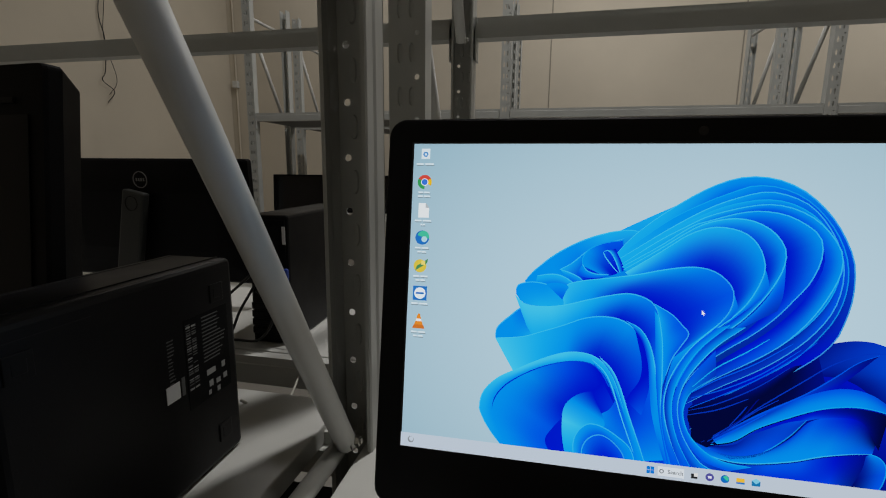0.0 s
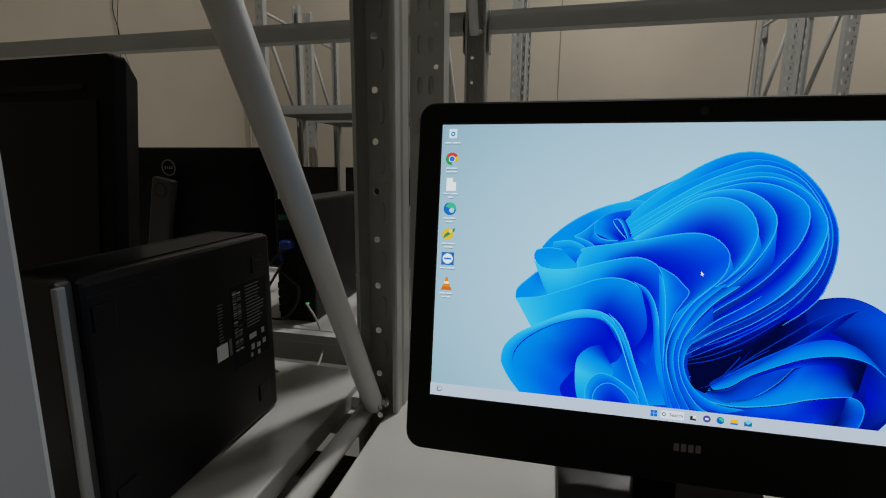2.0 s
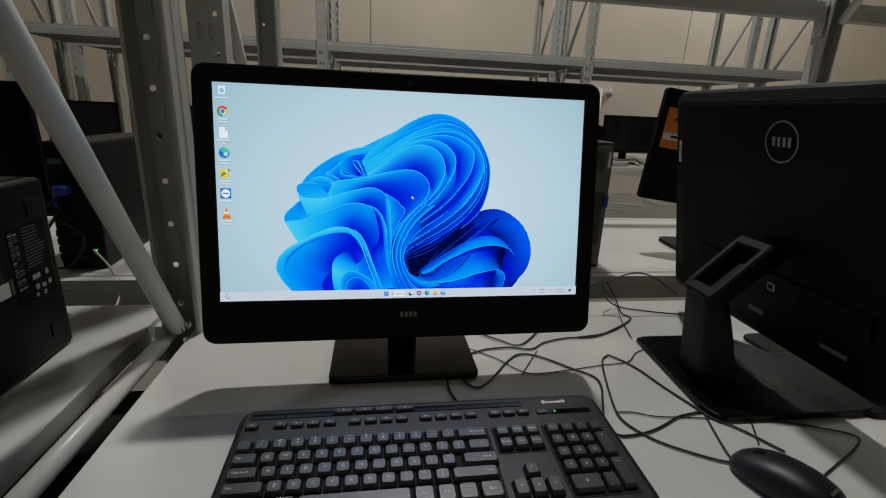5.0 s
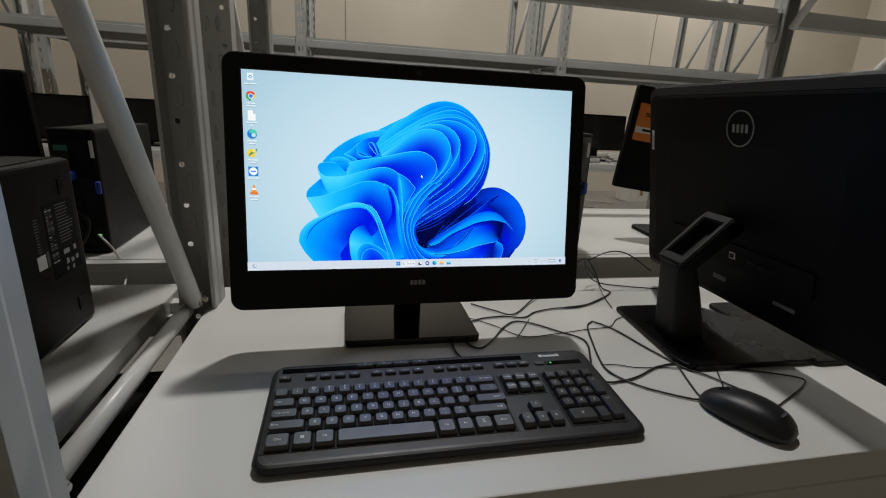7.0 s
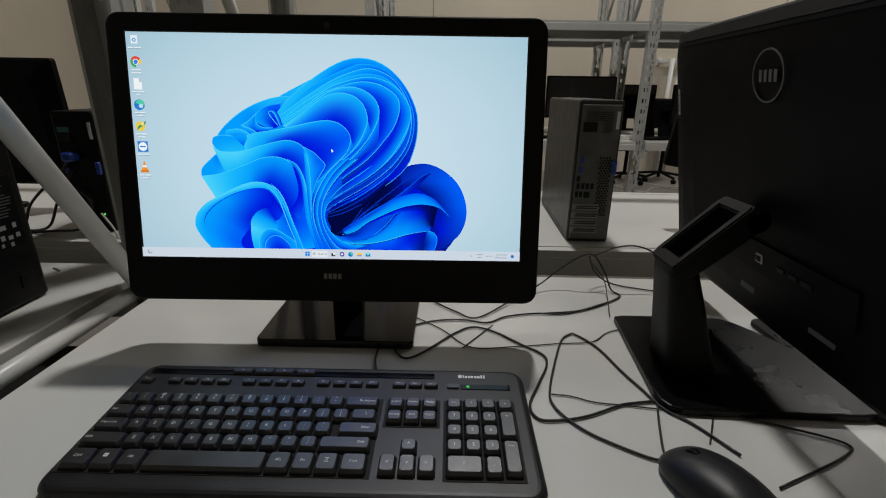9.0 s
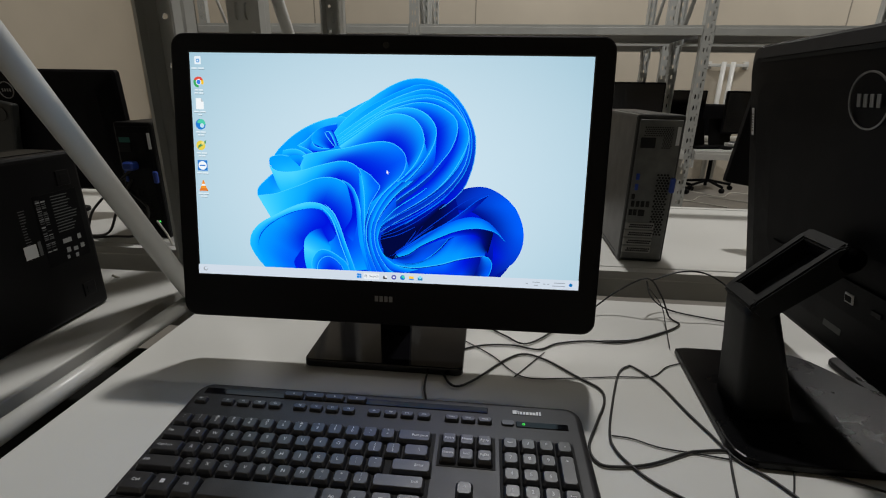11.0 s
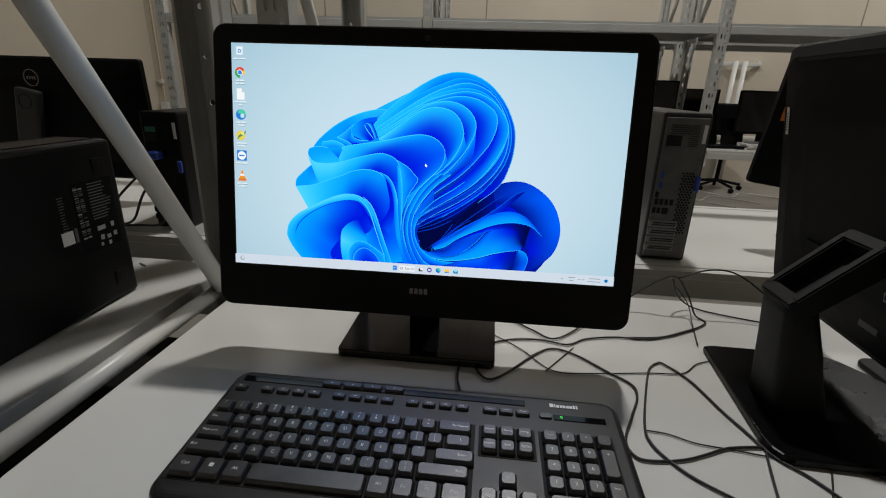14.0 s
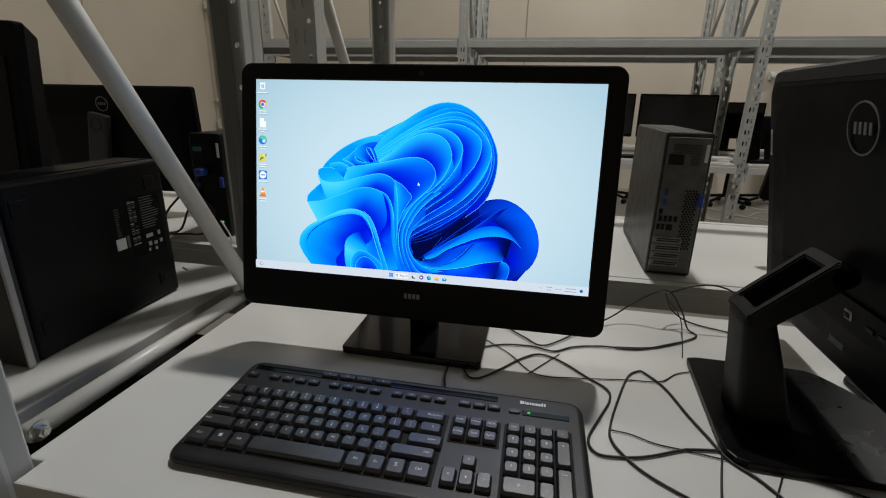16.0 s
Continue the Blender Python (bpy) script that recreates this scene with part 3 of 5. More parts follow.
ribbon([(-640, 430), (-220, 722), (67, 894), (296, 988), (496, 1038), (671, 1009), (850, 910), (997, 708), (1078, 474), (1069, 234), (984, 12), (795, -220), (519, -437), (177, -638), (-55, -790)], [(-584, 333), (-214, 637), (72, 821), (301, 910), (502, 954), (677, 926), (827, 837), (943, 670), (1011, 459), (999, 260), (911, 68), (719, -140), (453, -343), (141, -554), (-48, -707)], "sky sky azure royal royal cobalt cobalt", "sky azure royal cobalt navy navy", "cyan", bend=1.3)
ribbon([(-632, 405), (-160, 731), (127, 884), (357, 954), (529, 973), (705, 939), (873, 833), (1001, 661), (1057, 461), (1032, 268), (934, 69), (760, -137), (512, -339), (170, -551), (-71, -734)], [(-583, 321), (-156, 670), (132, 818), (361, 894), (534, 914), (698, 885), (831, 796), (946, 634), (994, 458), (962, 288), (862, 113), (691, -81), (449, -282), (136, -492), (-62, -683)], "sky sky azure azure royal cobalt", "azure azure royal deep navy navy", "sky", bend=1.3)
ribbon([(-624, 381), (-332, 594), (-101, 734), (72, 827), (360, 912), (561, 933), (737, 893), (887, 804), (999, 679), (1067, 545), (1067, 402), (1016, 261), (916, 74), (786, -98), (623, -257), (399, -409), (170, -551), (-85, -710)], [(-571, 321), (-299, 547), (-69, 705), (92, 786), (363, 864), (537, 878), (690, 837), (823, 748), (912, 633), (945, 503), (921, 376), (852, 233), (749, 81), (620, -61), (455, -207), (229, -372), (48, -524), (-88, -660)], "sky sky azure azure azure royal cobalt", "sky azure royal royal deep deep navy", "cyan", bend=1.1)
ribbon([(-622, 356), (-329, 545), (-70, 729), (75, 785), (305, 856), (479, 875), (655, 847), (804, 771), (896, 691), (926, 598), (914, 465), (842, 293), (737, 154), (604, -7), (439, -159), (214, -324), (16, -495), (-111, -681)], [(-558, 310), (-295, 497), (-38, 688), (137, 739), (300, 771), (442, 754), (563, 687), (634, 594), (660, 481), (657, 361), (632, 238), (583, 113), (499, -8), (379, -139), (238, -248), (96, -357), (-27, -492), (-114, -637)], "sky sky azure azure royal royal cobalt", "sky azure royal deep deep deep navy", "cyan", bend=0.98)
ribbon([(660, 481), (660, 331), (649, 172), (612, 48)], [(610, 303), (523, 140), (399, -15), (205, -201)], "azure royal cobalt", "azure azure royal", bend=1.3)
ribbon([(-608, 332), (-327, 520), (-40, 719), (134, 788), (309, 808), (458, 772), (580, 688), (653, 571), (656, 451), (609, 315), (505, 139), (343, -55), (175, -203), (9, -401), (-138, -651)], [(-545, 298), (-294, 473), (-35, 646), (129, 690), (260, 672), (371, 605), (449, 500), (492, 394), (489, 272), (428, 146), (338, 18), (210, -101), (86, -209), (-47, -381), (-153, -602)], "sky sky sky azure azure azure azure", "azure azure royal deep deep royal azure", "cyan", bend=0.98)
ribbon([(502, 418), (532, 323), (539, 232), (488, 138)], [(497, 333), (442, 196), (364, 69), (199, -114)], "azure royal", "sky azure", bend=1.3)
ribbon([(-595, 307), (-325, 490), (-95, 655), (79, 724), (227, 725), (365, 677), (461, 574), (507, 431), (497, 333), (442, 196), (364, 69), (254, -49), (114, -176), (-53, -381), (-164, -628)], [(-542, 261), (-314, 323), (-135, 358), (15, 367), (131, 337), (207, 267), (249, 184), (256, 86), (226, 11), (183, -54), (139, -106), (82, -160), (4, -240), (-107, -385), (-179, -579)], "cyan sky sky azure azure azure sky", "azure royal deep deep deep royal azure", "cyan", bend=1.04)
ribbon([(271, 198), (301, 114), (312, 41), (265, -36)], [(267, 87), (217, -39), (139, -119), (56, -211)], "azure royal", "sky azure", bend=1.3)
# front curl
ribbon([(-1118, -27), (-1120, 113), (-1074, 179), (-925, 219), (-739, 249), (-495, 294), (-255, 352), (-46, 382), (105, 360), (217, 286), (278, 186), (264, 50), (195, -65), (84, -184), (-56, -331), (-164, -528)], [(-1099, -38), (-1024, -14), (-913, 25), (-728, 74), (-544, 92), (-419, 68), (-323, 12), (-251, -58), (-198, -129), (-169, -190), (-154, -239), (-151, -276), (-160, -327), (-175, -378), (-189, -442), (-195, -530)], "cyan sky sky azure royal azure sky", "sky azure deep deep deep deep royal", "cyan", bend=0.98)
# left curls
ribbon([(-1537, 107), (-1507, 153), (-1399, 179), (-1270, 167), (-1160, 130), (-1110, 38), (-1105, -38)], [(-1534, 62), (-1485, 1), (-1406, -26), (-1322, -33), (-1239, -34), (-1162, -36), (-1105, -38)], "azure azure sky", "azure sky sky", "cyan", bend=1.3)
ribbon([(-1270, 167), (-1207, 184), (-1131, 182), (-1073, 160)], [(-1122, 37), (-1106, 76), (-1089, 115), (-1071, 141)], "azure azure", "royal azure", bend=1.3)
ribbon([(-1707, -343), (-1692, -257), (-1593, -154), (-1469, -62), (-1424, -175)], [(-1700, -362), (-1628, -357), (-1544, -344), (-1454, -325), (-1359, -292)], "azure azure royal", "azure azure sky", "cyan", bend=1.3)
ribbon([(-1540, 49), (-1452, -22), (-1290, -38), (-1100, -13), (-914, 43), (-699, 101), (-546, 123), (-421, 93), (-343, 36), (-300, -67), (-267, -284), (-264, -599), (-259, -851)], [(-1427, -226), (-1358, -311), (-1244, -271), (-1119, -231), (-996, -171), (-841, -123), (-685, -112), (-558, -154), (-460, -248), (-401, -388), (-366, -544), (-331, -699), (-296, -855)], "cyan cyan sky azure royal azure azure", "sky sky azure deep deep royal azure", "cyan", bend=1.04)
ribbon([(-344, 48), (-198, -36), (-113, -123), (-60, -194), (-119, -305), (-184, -416), (-229, -564)], [(-316, -6), (-289, -129), (-267, -284), (-258, -409), (-258, -504), (-258, -598), (-253, -661)], "azure royal royal azure", "sky azure azure", "cyan", bend=1.17)
ribbon([(-1707, -356), (-1467, -326), (-1277, -261), (-1090, -190), (-935, -123), (-780, -93), (-623, -108), (-494, -187), (-405, -326), (-356, -511), (-345, -668), (-279, -917), (-192, -1292)], [(-1527, -654), (-1400, -592), (-1293, -539), (-1168, -491), (-1010, -453), (-850, -479), (-720, -546), (-652, -630), (-601, -753), (-542, -889), (-497, -1000), (-437, -1155), (-376, -1322)], "cyan sky azure azure royal royal azure", "cyan sky azure deep deep deep royal azure", "cyan", bend=1.1)
ribbon([(-494, -187), (-426, -296), (-370, -481), (-358, -669), (-390, -831), (-415, -929)], [(-411, -515), (-421, -548), (-436, -612), (-468, -678), (-514, -746), (-547, -812)], "deep deep royal", "deep deep deep", bend=1.3)
# central folds
ribbon([(-567, -117), (-445, -184), (-362, -323), (-311, -539), (-265, -852), (-189, -1163), (-139, -1350)], [(-508, -176), (-426, -296), (-376, -481), (-355, -701), (-328, -921), (-262, -1170), (-200, -1357)], "azure sky azure azure", "deep royal azure royal", "cyan", bend=1.3)
ribbon([(-300, -67), (-267, -284), (-258, -598), (-259, -851), (-220, -1071), (-139, -1350)], [(-340, -8), (-326, -226), (-315, -476), (-302, -665), (-263, -979), (-182, -1355)], "sky azure azure", "azure royal royal", "cyan", bend=1.3)
ribbon([(195, -65), (-1, -265), (-138, -463), (-217, -658), (-235, -849), (-189, -1068), (-78, -1344)], [(-173, -403), (-207, -531), (-235, -659), (-257, -788), (-255, -915), (-215, -1134), (-151, -1352)], "sky azure azure royal", "azure royal royal royal", "cyan", bend=1.3)
ribbon([(257, -92), (44, -299), (-98, -522), (-164, -717), (-169, -907), (-111, -1124), (16, -1367)], [(140, -131), (-39, -318), (-158, -527), (-213, -708), (-218, -911), (-166, -1129), (-63, -1375)], "azure azure azure royal", "royal royal cobalt royal", "sky", bend=1.3)
ribbon([(376, -102), (152, -291), (-36, -536), (-114, -731), (-120, -903), (-65, -1088), (71, -1279), (227, -1346)], [(229, -125), (45, -311), (-91, -534), (-157, -729), (-163, -907), (-105, -1124), (13, -1323), (139, -1386)], "azure azure royal azure", "cobalt royal royal cobalt", "cyan", bend=1.3)
ribbon([(169, -533), (-14, -679), (-72, -804), (-77, -912), (-24, -1053), (94, -1175), (251, -1248), (462, -1266)], [(154, -316), (-1, -515), (-93, -686), (-119, -839), (-96, -996), (-31, -1136), (100, -1263), (286, -1321)], "cobalt azure azure azure", "royal royal royal royal", "sky", bend=1.3)
# dark hollow
ribbon([(751, -394), (471, -577), (211, -698), (35, -776), (-38, -858), (-39, -927), (10, -1018), (119, -1096), (211, -1113)], [(807, -378), (536, -658), (368, -797), (254, -882), (198, -938), (177, -977), (167, -1016), (158, -1055), (179, -1091)], "navy navy night night", "night night night night", bend=1.3)
fold_line([(-39, -845), (186, -763), (472, -602), (723, -409)], "cobalt")
fold_line([(-48, -884), (189, -813), (420, -699)], "cobalt")
fold_line([(-28, -819), (182, -707), (468, -540), (746, -333), (908, -187)], "royal")
fold_line([(-22, -736), (236, -633), (522, -474), (798, -256)], "royal")
fold_line([(559, -188), (392, -311), (164, -464), (-17, -642)], "sky")
fold_line([(736, -212), (458, -405), (171, -564), (-25, -693)], "royal")
fold_line([(118, -1090), (262, -982), (458, -802)], "cobalt")
fold_line([(149, -1100), (378, -934), (559, -806)], "royal")
# lower left petal and its curls
ribbon([(-1621, -1325), (-1735, -1190), (-1815, -1052), (-1826, -974), (-1792, -852), (-1674, -725), (-1515, -634), (-1326, -535), (-1138, -456), (-980, -425), (-821, -452), (-701, -551), (-630, -692), (-539, -940), (-441, -1187), (-371, -1406)], [(-1508, -1354), (-1613, -1232), (-1686, -1107), (-1711, -1010), (-1685, -883), (-1586, -763), (-1448, -667), (-1291, -584), (-1121, -526), (-976, -502), (-842, -517), (-736, -604), (-664, -746), (-587, -970), (-497, -1193), (-427, -1411)], "azure sky cyan cyan sky azure azure", "azure azure azure sky azure royal azure", "cyan", bend=1.3)
ribbon([(-1522, -1455), (-1626, -1233), (-1701, -1082), (-1706, -977), (-1660, -861), (-1560, -755), (-1416, -658), (-1259, -581), (-1101, -530), (-975, -508), (-848, -524), (-748, -605), (-677, -734), (-644, -853)], [(-1077, -1476), (-1219, -1261), (-1162, -1125), (-1042, -984), (-953, -879), (-893, -810), (-850, -787), (-813, -771), (-775, -780), (-735, -816), (-708, -839), (-681, -875), (-653, -911), (-624, -979)], "azure azure azure azure royal deep deep", "royal royal royal deep deep deep deep", bend=1.04)
ribbon([(-744, -669), (-615, -914), (-487, -1256), (-412, -1442)], [(-893, -810), (-787, -994), (-635, -1206), (-568, -1458)], "deep royal azure", "deep deep royal", bend=1.3)
ribbon([(-655, -694), (-635, -807), (-679, -901), (-739, -944), (-769, -973)], [(-521, -1015), (-460, -1189), (-410, -1377), (-514, -1323), (-649, -1175)], "royal royal azure", "azure azure royal", bend=1.3)
ribbon([(-1014, -1450), (-1065, -1246), (-1081, -1085), (-1071, -935), (-1012, -845), (-926, -787), (-827, -759)], [(-823, -1431), (-819, -1288), (-789, -1155), (-719, -1071), (-724, -995), (-753, -933), (-782, -871)], "azure sky cyan azure deep", "azure sky sky azure deep", bend=1.3)
ribbon([(-957, -1445), (-976, -1238), (-932, -1117), (-847, -1051), (-732, -1066), (-601, -1138), (-495, -1231), (-433, -1412)], [(-887, -1438), (-883, -1294), (-849, -1213), (-789, -1155), (-714, -1148), (-635, -1206), (-566, -1289), (-508, -1419)], "sky azure azure", "royal royal azure", "cyan", bend=1.3)
ribbon([(-899, -1439), (-897, -1269), (-839, -1173), (-746, -1138), (-649, -1181), (-561, -1276), (-508, -1419)], [(-759, -1444), (-748, -1411), (-730, -1396), (-699, -1380), (-667, -1390), (-634, -1406), (-608, -1429)], "azure royal royal", "deep deep deep", "cyan", bend=0.91)
ribbon([(-783, -449), (-676, -549), (-598, -702), (-513, -950), (-414, -1217), (-352, -1404)], [(-756, -485), (-673, -599), (-615, -729), (-537, -965), (-445, -1220), (-389, -1408)], "cyan sky azure", "royal azure azure", "cyan", bend=1.3)
fold_line([(-844, -479), (-738, -573), (-666, -707), (-574, -975), (-468, -1254)], "cyan")
fold_line([(-829, -516), (-748, -605), (-691, -709)], "royal")
zt = -SCREEN_H / 2 + 0.0065
bar = [(rect(0, zt, SCREEN_W, 0.013), (205, 216, 228), 0.0030)]
for i, c in enumerate(((20, 130, 230), (20, 130, 230), (20, 130, 230), (20, 130, 230))):
    bar.append((rect(-0.0325 + (i % 2) * 0.0032 - 0.0016, zt - 0.0016 + (i // 2) * 0.0032, 0.0028, 0.0028), c, 0.0031))
bar += [(rect(-0.016, zt, 0.021, 0.008), (228, 234, 240), 0.0031), (circle(-0.0235, zt, 0.0018), (90, 100, 110), 0.0032), (circle(-0.0235, zt, 0.0012), (228, 234, 240), 0.0033),
        (rect(0.0025, zt - 0.0008, 0.005, 0.004), (40, 42, 46), 0.0031), (rect(0.0037, zt + 0.0004, 0.003, 0.003), (235, 235, 235), 0.0032),
        (circle(0.0145, zt, 0.0033), (90, 90, 170), 0.0031), (rect(0.0145, zt, 0.003, 0.002), (235, 235, 250), 0.0032),
        (circle(0.0262, zt, 0.0033), (18, 120, 205), 0.0031), (circle(0.0268, zt + 0.0005, 0.0022, 12, -60, 160), (70, 210, 170), 0.0032),
        (rect(0.038, zt, 0.0062, 0.0044), (250, 200, 70), 0.0031), (rect(0.038, zt - 0.0018, 0.0062, 0.0014), (40, 130, 220), 0.0032),
        (rect(0.0497, zt - 0.0006, 0.0064, 0.0042), (25, 130, 190), 0.0031), ([(0.0465, zt + 0.0015), (0.0497, zt - 0.0012), (0.0529, zt + 0.0015), (0.0497, zt + 0.0036)], (140, 215, 240), 0.0032),
        (circle(-0.2465, zt + 0.0005, 0.003), (150, 158, 165), 0.0031), (circle(-0.2460, zt + 0.001, 0.0022), (205, 216, 228), 0.0032),
        (circle(0.2465, zt, 0.0022), (0, 105, 190), 0.0031)]
for x, w, dz in ((0.232, 0.014, 0.002), (0.231, 0.016, -0.002), (0.202, 0.009, 0.002), (0.202, 0.005, -0.002), (0.190, 0.003, 0), (0.2125, 0.003, 0), (0.2175, 0.003, 0)):
    bar.append((rect(x, zt + dz, w, 0.0010), (150, 160, 172), 0.0031))
flat(bar, "taskbar", screen, PICTURE, "pale taskbar with small coloured icons")
words("Search", 0.0046, INK, screen, pose(-0.0125, -0.0047, zt, 90))
XI = -0.2440


def icon(name, shapes, z, lines):
    """A desktop icon with its caption as bars."""
    z += 0.0015
    s = [([(px, pz + 0.0015) for px, pz in pts], mix(c, (205, 222, 232), 0.12), 0.0029 + 0.00005 * i) for i, (pts, c) in enumerate(shapes)]
    for k, w in enumerate(lines):
        for j, (f, g) in enumerate(((-0.28, 0.40), (0.22, 0.48))):
            s.append((rect(XI + f * w, z - 0.0098 - 0.0037 * k, w * g, 0.0015), (226, 238, 244), 0.0030))
            s.append((rect(XI + f * w + 0.0004, z - 0.0112 - 0.0037 * k, w * g, 0.0006), (130, 148, 160), 0.0029))
    flat(s, name, screen, PICTURE)


icon("desktop_icon", [(rect(XI, 0.133, 0.0085, 0.0100), (232, 240, 245)), (circle(XI, 0.1325, 0.0026, 6), (40, 140, 215)), (circle(XI, 0.1325, 0.0013, 6), (232, 240, 245))], 0.133, (0.018,))
icon("desktop_icon", [(circle(XI, 0.106, 0.0068, 12, -30, 90) + [(XI, 0.106)], (250, 195, 20)), (circle(XI, 0.106, 0.0068, 12, 30, 150) + [(XI, 0.106)], (225, 60, 45)), (circle(XI, 0.106, 0.0068, 12, 150, 270) + [(XI, 0.106)], (40, 160, 75)), (circle(XI, 0.106, 0.0036), (250, 250, 250)), (circle(XI, 0.106, 0.0028), (45, 115, 230))], 0.106, (0.012, 0.013))
icon("desktop_icon", [([(XI - 0.005, 0.072), (XI + 0.0055, 0.072), (XI + 0.0055, 0.0815), (XI + 0.002, 0.086), (XI - 0.005, 0.086)], (244, 246, 247)), ([(XI + 0.0055, 0.0815), (XI + 0.002, 0.086), (XI + 0.002, 0.0815)], (190, 196, 200))], 0.079, (0.017, 0.005))
icon("desktop_icon", [(circle(XI, 0.053, 0.0068), (15, 110, 205)), (circle(XI + 0.001, 0.054, 0.0056, 16, -20, 170), (60, 200, 160)), (circle(XI + 0.002, 0.0515, 0.0028), (190, 225, 235))], 0.053, (0.014, 0.009))
icon("desktop_icon", [(circle(XI - 0.001, 0.026, 0.0062), (235, 205, 60)), ([(XI - 0.006, 0.021), (XI + 0.006, 0.029), (XI + 0.0065, 0.033), (XI - 0.004, 0.026)], (60, 140, 80)), (rect(XI + 0.002, 0.029, 0.004, 0.004), (245, 225, 120))], 0.026, (0.015, 0.010))
icon("desktop_icon", [(rect(XI, 0.0, 0.0135, 0.0135), (15, 110, 205)), (circle(XI, 0.0, 0.0056), (245, 248, 250)), (rect(XI, 0.0, 0.0075, 0.0016), (15, 110, 205))], 0.0, (0.017,))
icon("desktop_icon", [([(XI - 0.006, -0.0335), (XI + 0.006, -0.0335), (XI + 0.0045, -0.030), (XI - 0.0045, -0.030)], (225, 110, 20)), ([(XI - 0.0042, -0.030), (XI + 0.0042, -0.030), (XI + 0.0008, -0.0195), (XI - 0.0008, -0.0195)], (245, 140, 25)), ([(XI - 0.0031, -0.0268), (XI + 0.0031, -0.0268), (XI + 0.0022, -0.0242), (XI - 0.0022, -0.0242)], (245, 245, 245))], -0.027, (0.015, 0.010))
flat([([(0.0030 + a * 0.62, -0.0025 + b * 0.62) for a, b in ((0, 0.0075), (0, 0), (0.0017, 0.0016), (0.0029, -0.0008), (0.0039, -0.0003), (0.0028, 0.0020), (0.0051, 0.0020))], (248, 250, 252), 0.0029)], "mouse_pointer", screen, PICTURE)
part("webcam", disc(0.0042, 0.0006, 24, "y", (0, 0, 0.156)), GLOSS, aio, "dark webcam lens")
badge_bars(aio, pose(0, 0, -0.170), 0.026, 0.0075, LOGO)


def stand_parts(root):
    """The desk stand in world metres: glossy plate and a neck behind."""
    part("base_plate", slab(outline(0.228, 0.150, 0.008, 4, 0.131, 0.458), Z1 + 0.001, Z1 + 0.013, 0.002), GLOSS, root, "mirror-glossy black base plate", m=SCR.inverted())
    neck = [[(0.131 + sx * w, y + sy * d, z) for sx, sy in ((-1, -1), (1, -1), (1, 1), (-1, 1))] for z, y, w, d in ((Z1 + 0.012, 0.490, 0.024, 0.010), (0.90, 0.482, 0.022, 0.010), (0.985, 0.466, 0.022, 0.010))]
    part("neck", loft(neck), BLACK, root, m=SCR.inverted())


stand_parts(aio)

# ---- keyboard ----
KB = pose(0.1545, 0.207, Z1, 0, 0, 0.2)
keyboard = empty("keyboard", KB, label="black full-size wired keyboard with white legends, lying on the white board", category="keyboard")
KW, KD = 0.468, 0.186
SLOPE = 0.075


def deck(y):
    return 0.0135 + (y + KD / 2) * SLOPE


def shell_mesh():
    rings = []
    for f, inset, r in ((0.0, 0.004, 0.016), (0.25, 0.001, 0.018), (0.5, 0.0, 0.018), (0.72, 0.001, 0.018), (0.88, 0.003, 0.017), (0.97, 0.006, 0.014), (1.0, 0.009, 0.012)):
        ring = []
        for x, y in outline(KW - 2 * inset, KD - 2 * inset, r, 6):
            top = deck(y) - 0.0
            ring.append((x, y, 0.002 + (top - 0.002) * f))
        rings.append(ring)
    bm = loft(rings, cap=False)
    bm.faces.new(list(reversed([v for v in bm.verts][:len(rings[0])])))
    # upper face as a grid of strips
    top = [v for v in bm.verts][-len(rings[0]):]
    bm.faces.new(top)
    bmesh.ops.triangulate(bm, faces=[f for f in bm.faces if len(f.verts) > 4])
    bmesh.ops.recalc_face_normals(bm, faces=bm.faces)
    return bm


part("shell", shell_mesh(), KEYBODY, keyboard)
for x, y in ((-0.2, -0.07), (0.2, -0.07), (-0.2, 0.07), (0.2, 0.07)):
    part("foot", box(x - 0.012, x + 0.012, y - 0.004, y + 0.004, 0, 0.004), BLACK, keyboard)


def key_mesh(w, d, h, side=0.0009):
    rings = []
    inset = min(0.0023, h * 0.30)
    for z, i, r, dy in ((-0.002, 0, 0.0012, 0), (h * 0.55, side * 0.8, 0.0014, 0.0003), (h * 0.92, inset * 0.85, 0.002, 0.0006), (h, inset * 1.15, 0.002, 0.0007)):
        rings.append([(x, y + dy, z - (0.0006 if z == h and abs(x) < w * 0.2 else 0)) for x, y in outline(w - 2 * i, d - 2 * i, r, 1)])
    bm = loft(rings)
    bmesh.ops.recalc_face_normals(bm, faces=bm.faces)
    return bm


KEYMESH = {}
U = 0.0187


def key(x, y, w, d=U, h=0.0082, legend="", size=0.0062, small=False, name="key", dx=0.0, dz=0.0):
    mk = (round(w, 4), round(d, 4), h)
    m = pose(x, y, deck(y) - 0.0005, math.degrees(math.atan(SLOPE)), 0, 0)
    if mk not in KEYMESH:
        KEYMESH[mk] = part(name, key_mesh(w - 0.0010, d - 0.0012, h), KEYCAP, keyboard, m=m)
    else:
        again(name, KEYMESH[mk], keyboard, m)
    if legend:
        words(legend, size, PRINT, keyboard, m @ pose(dx, 0.0008 + dz, h + 0.0002), "legend")


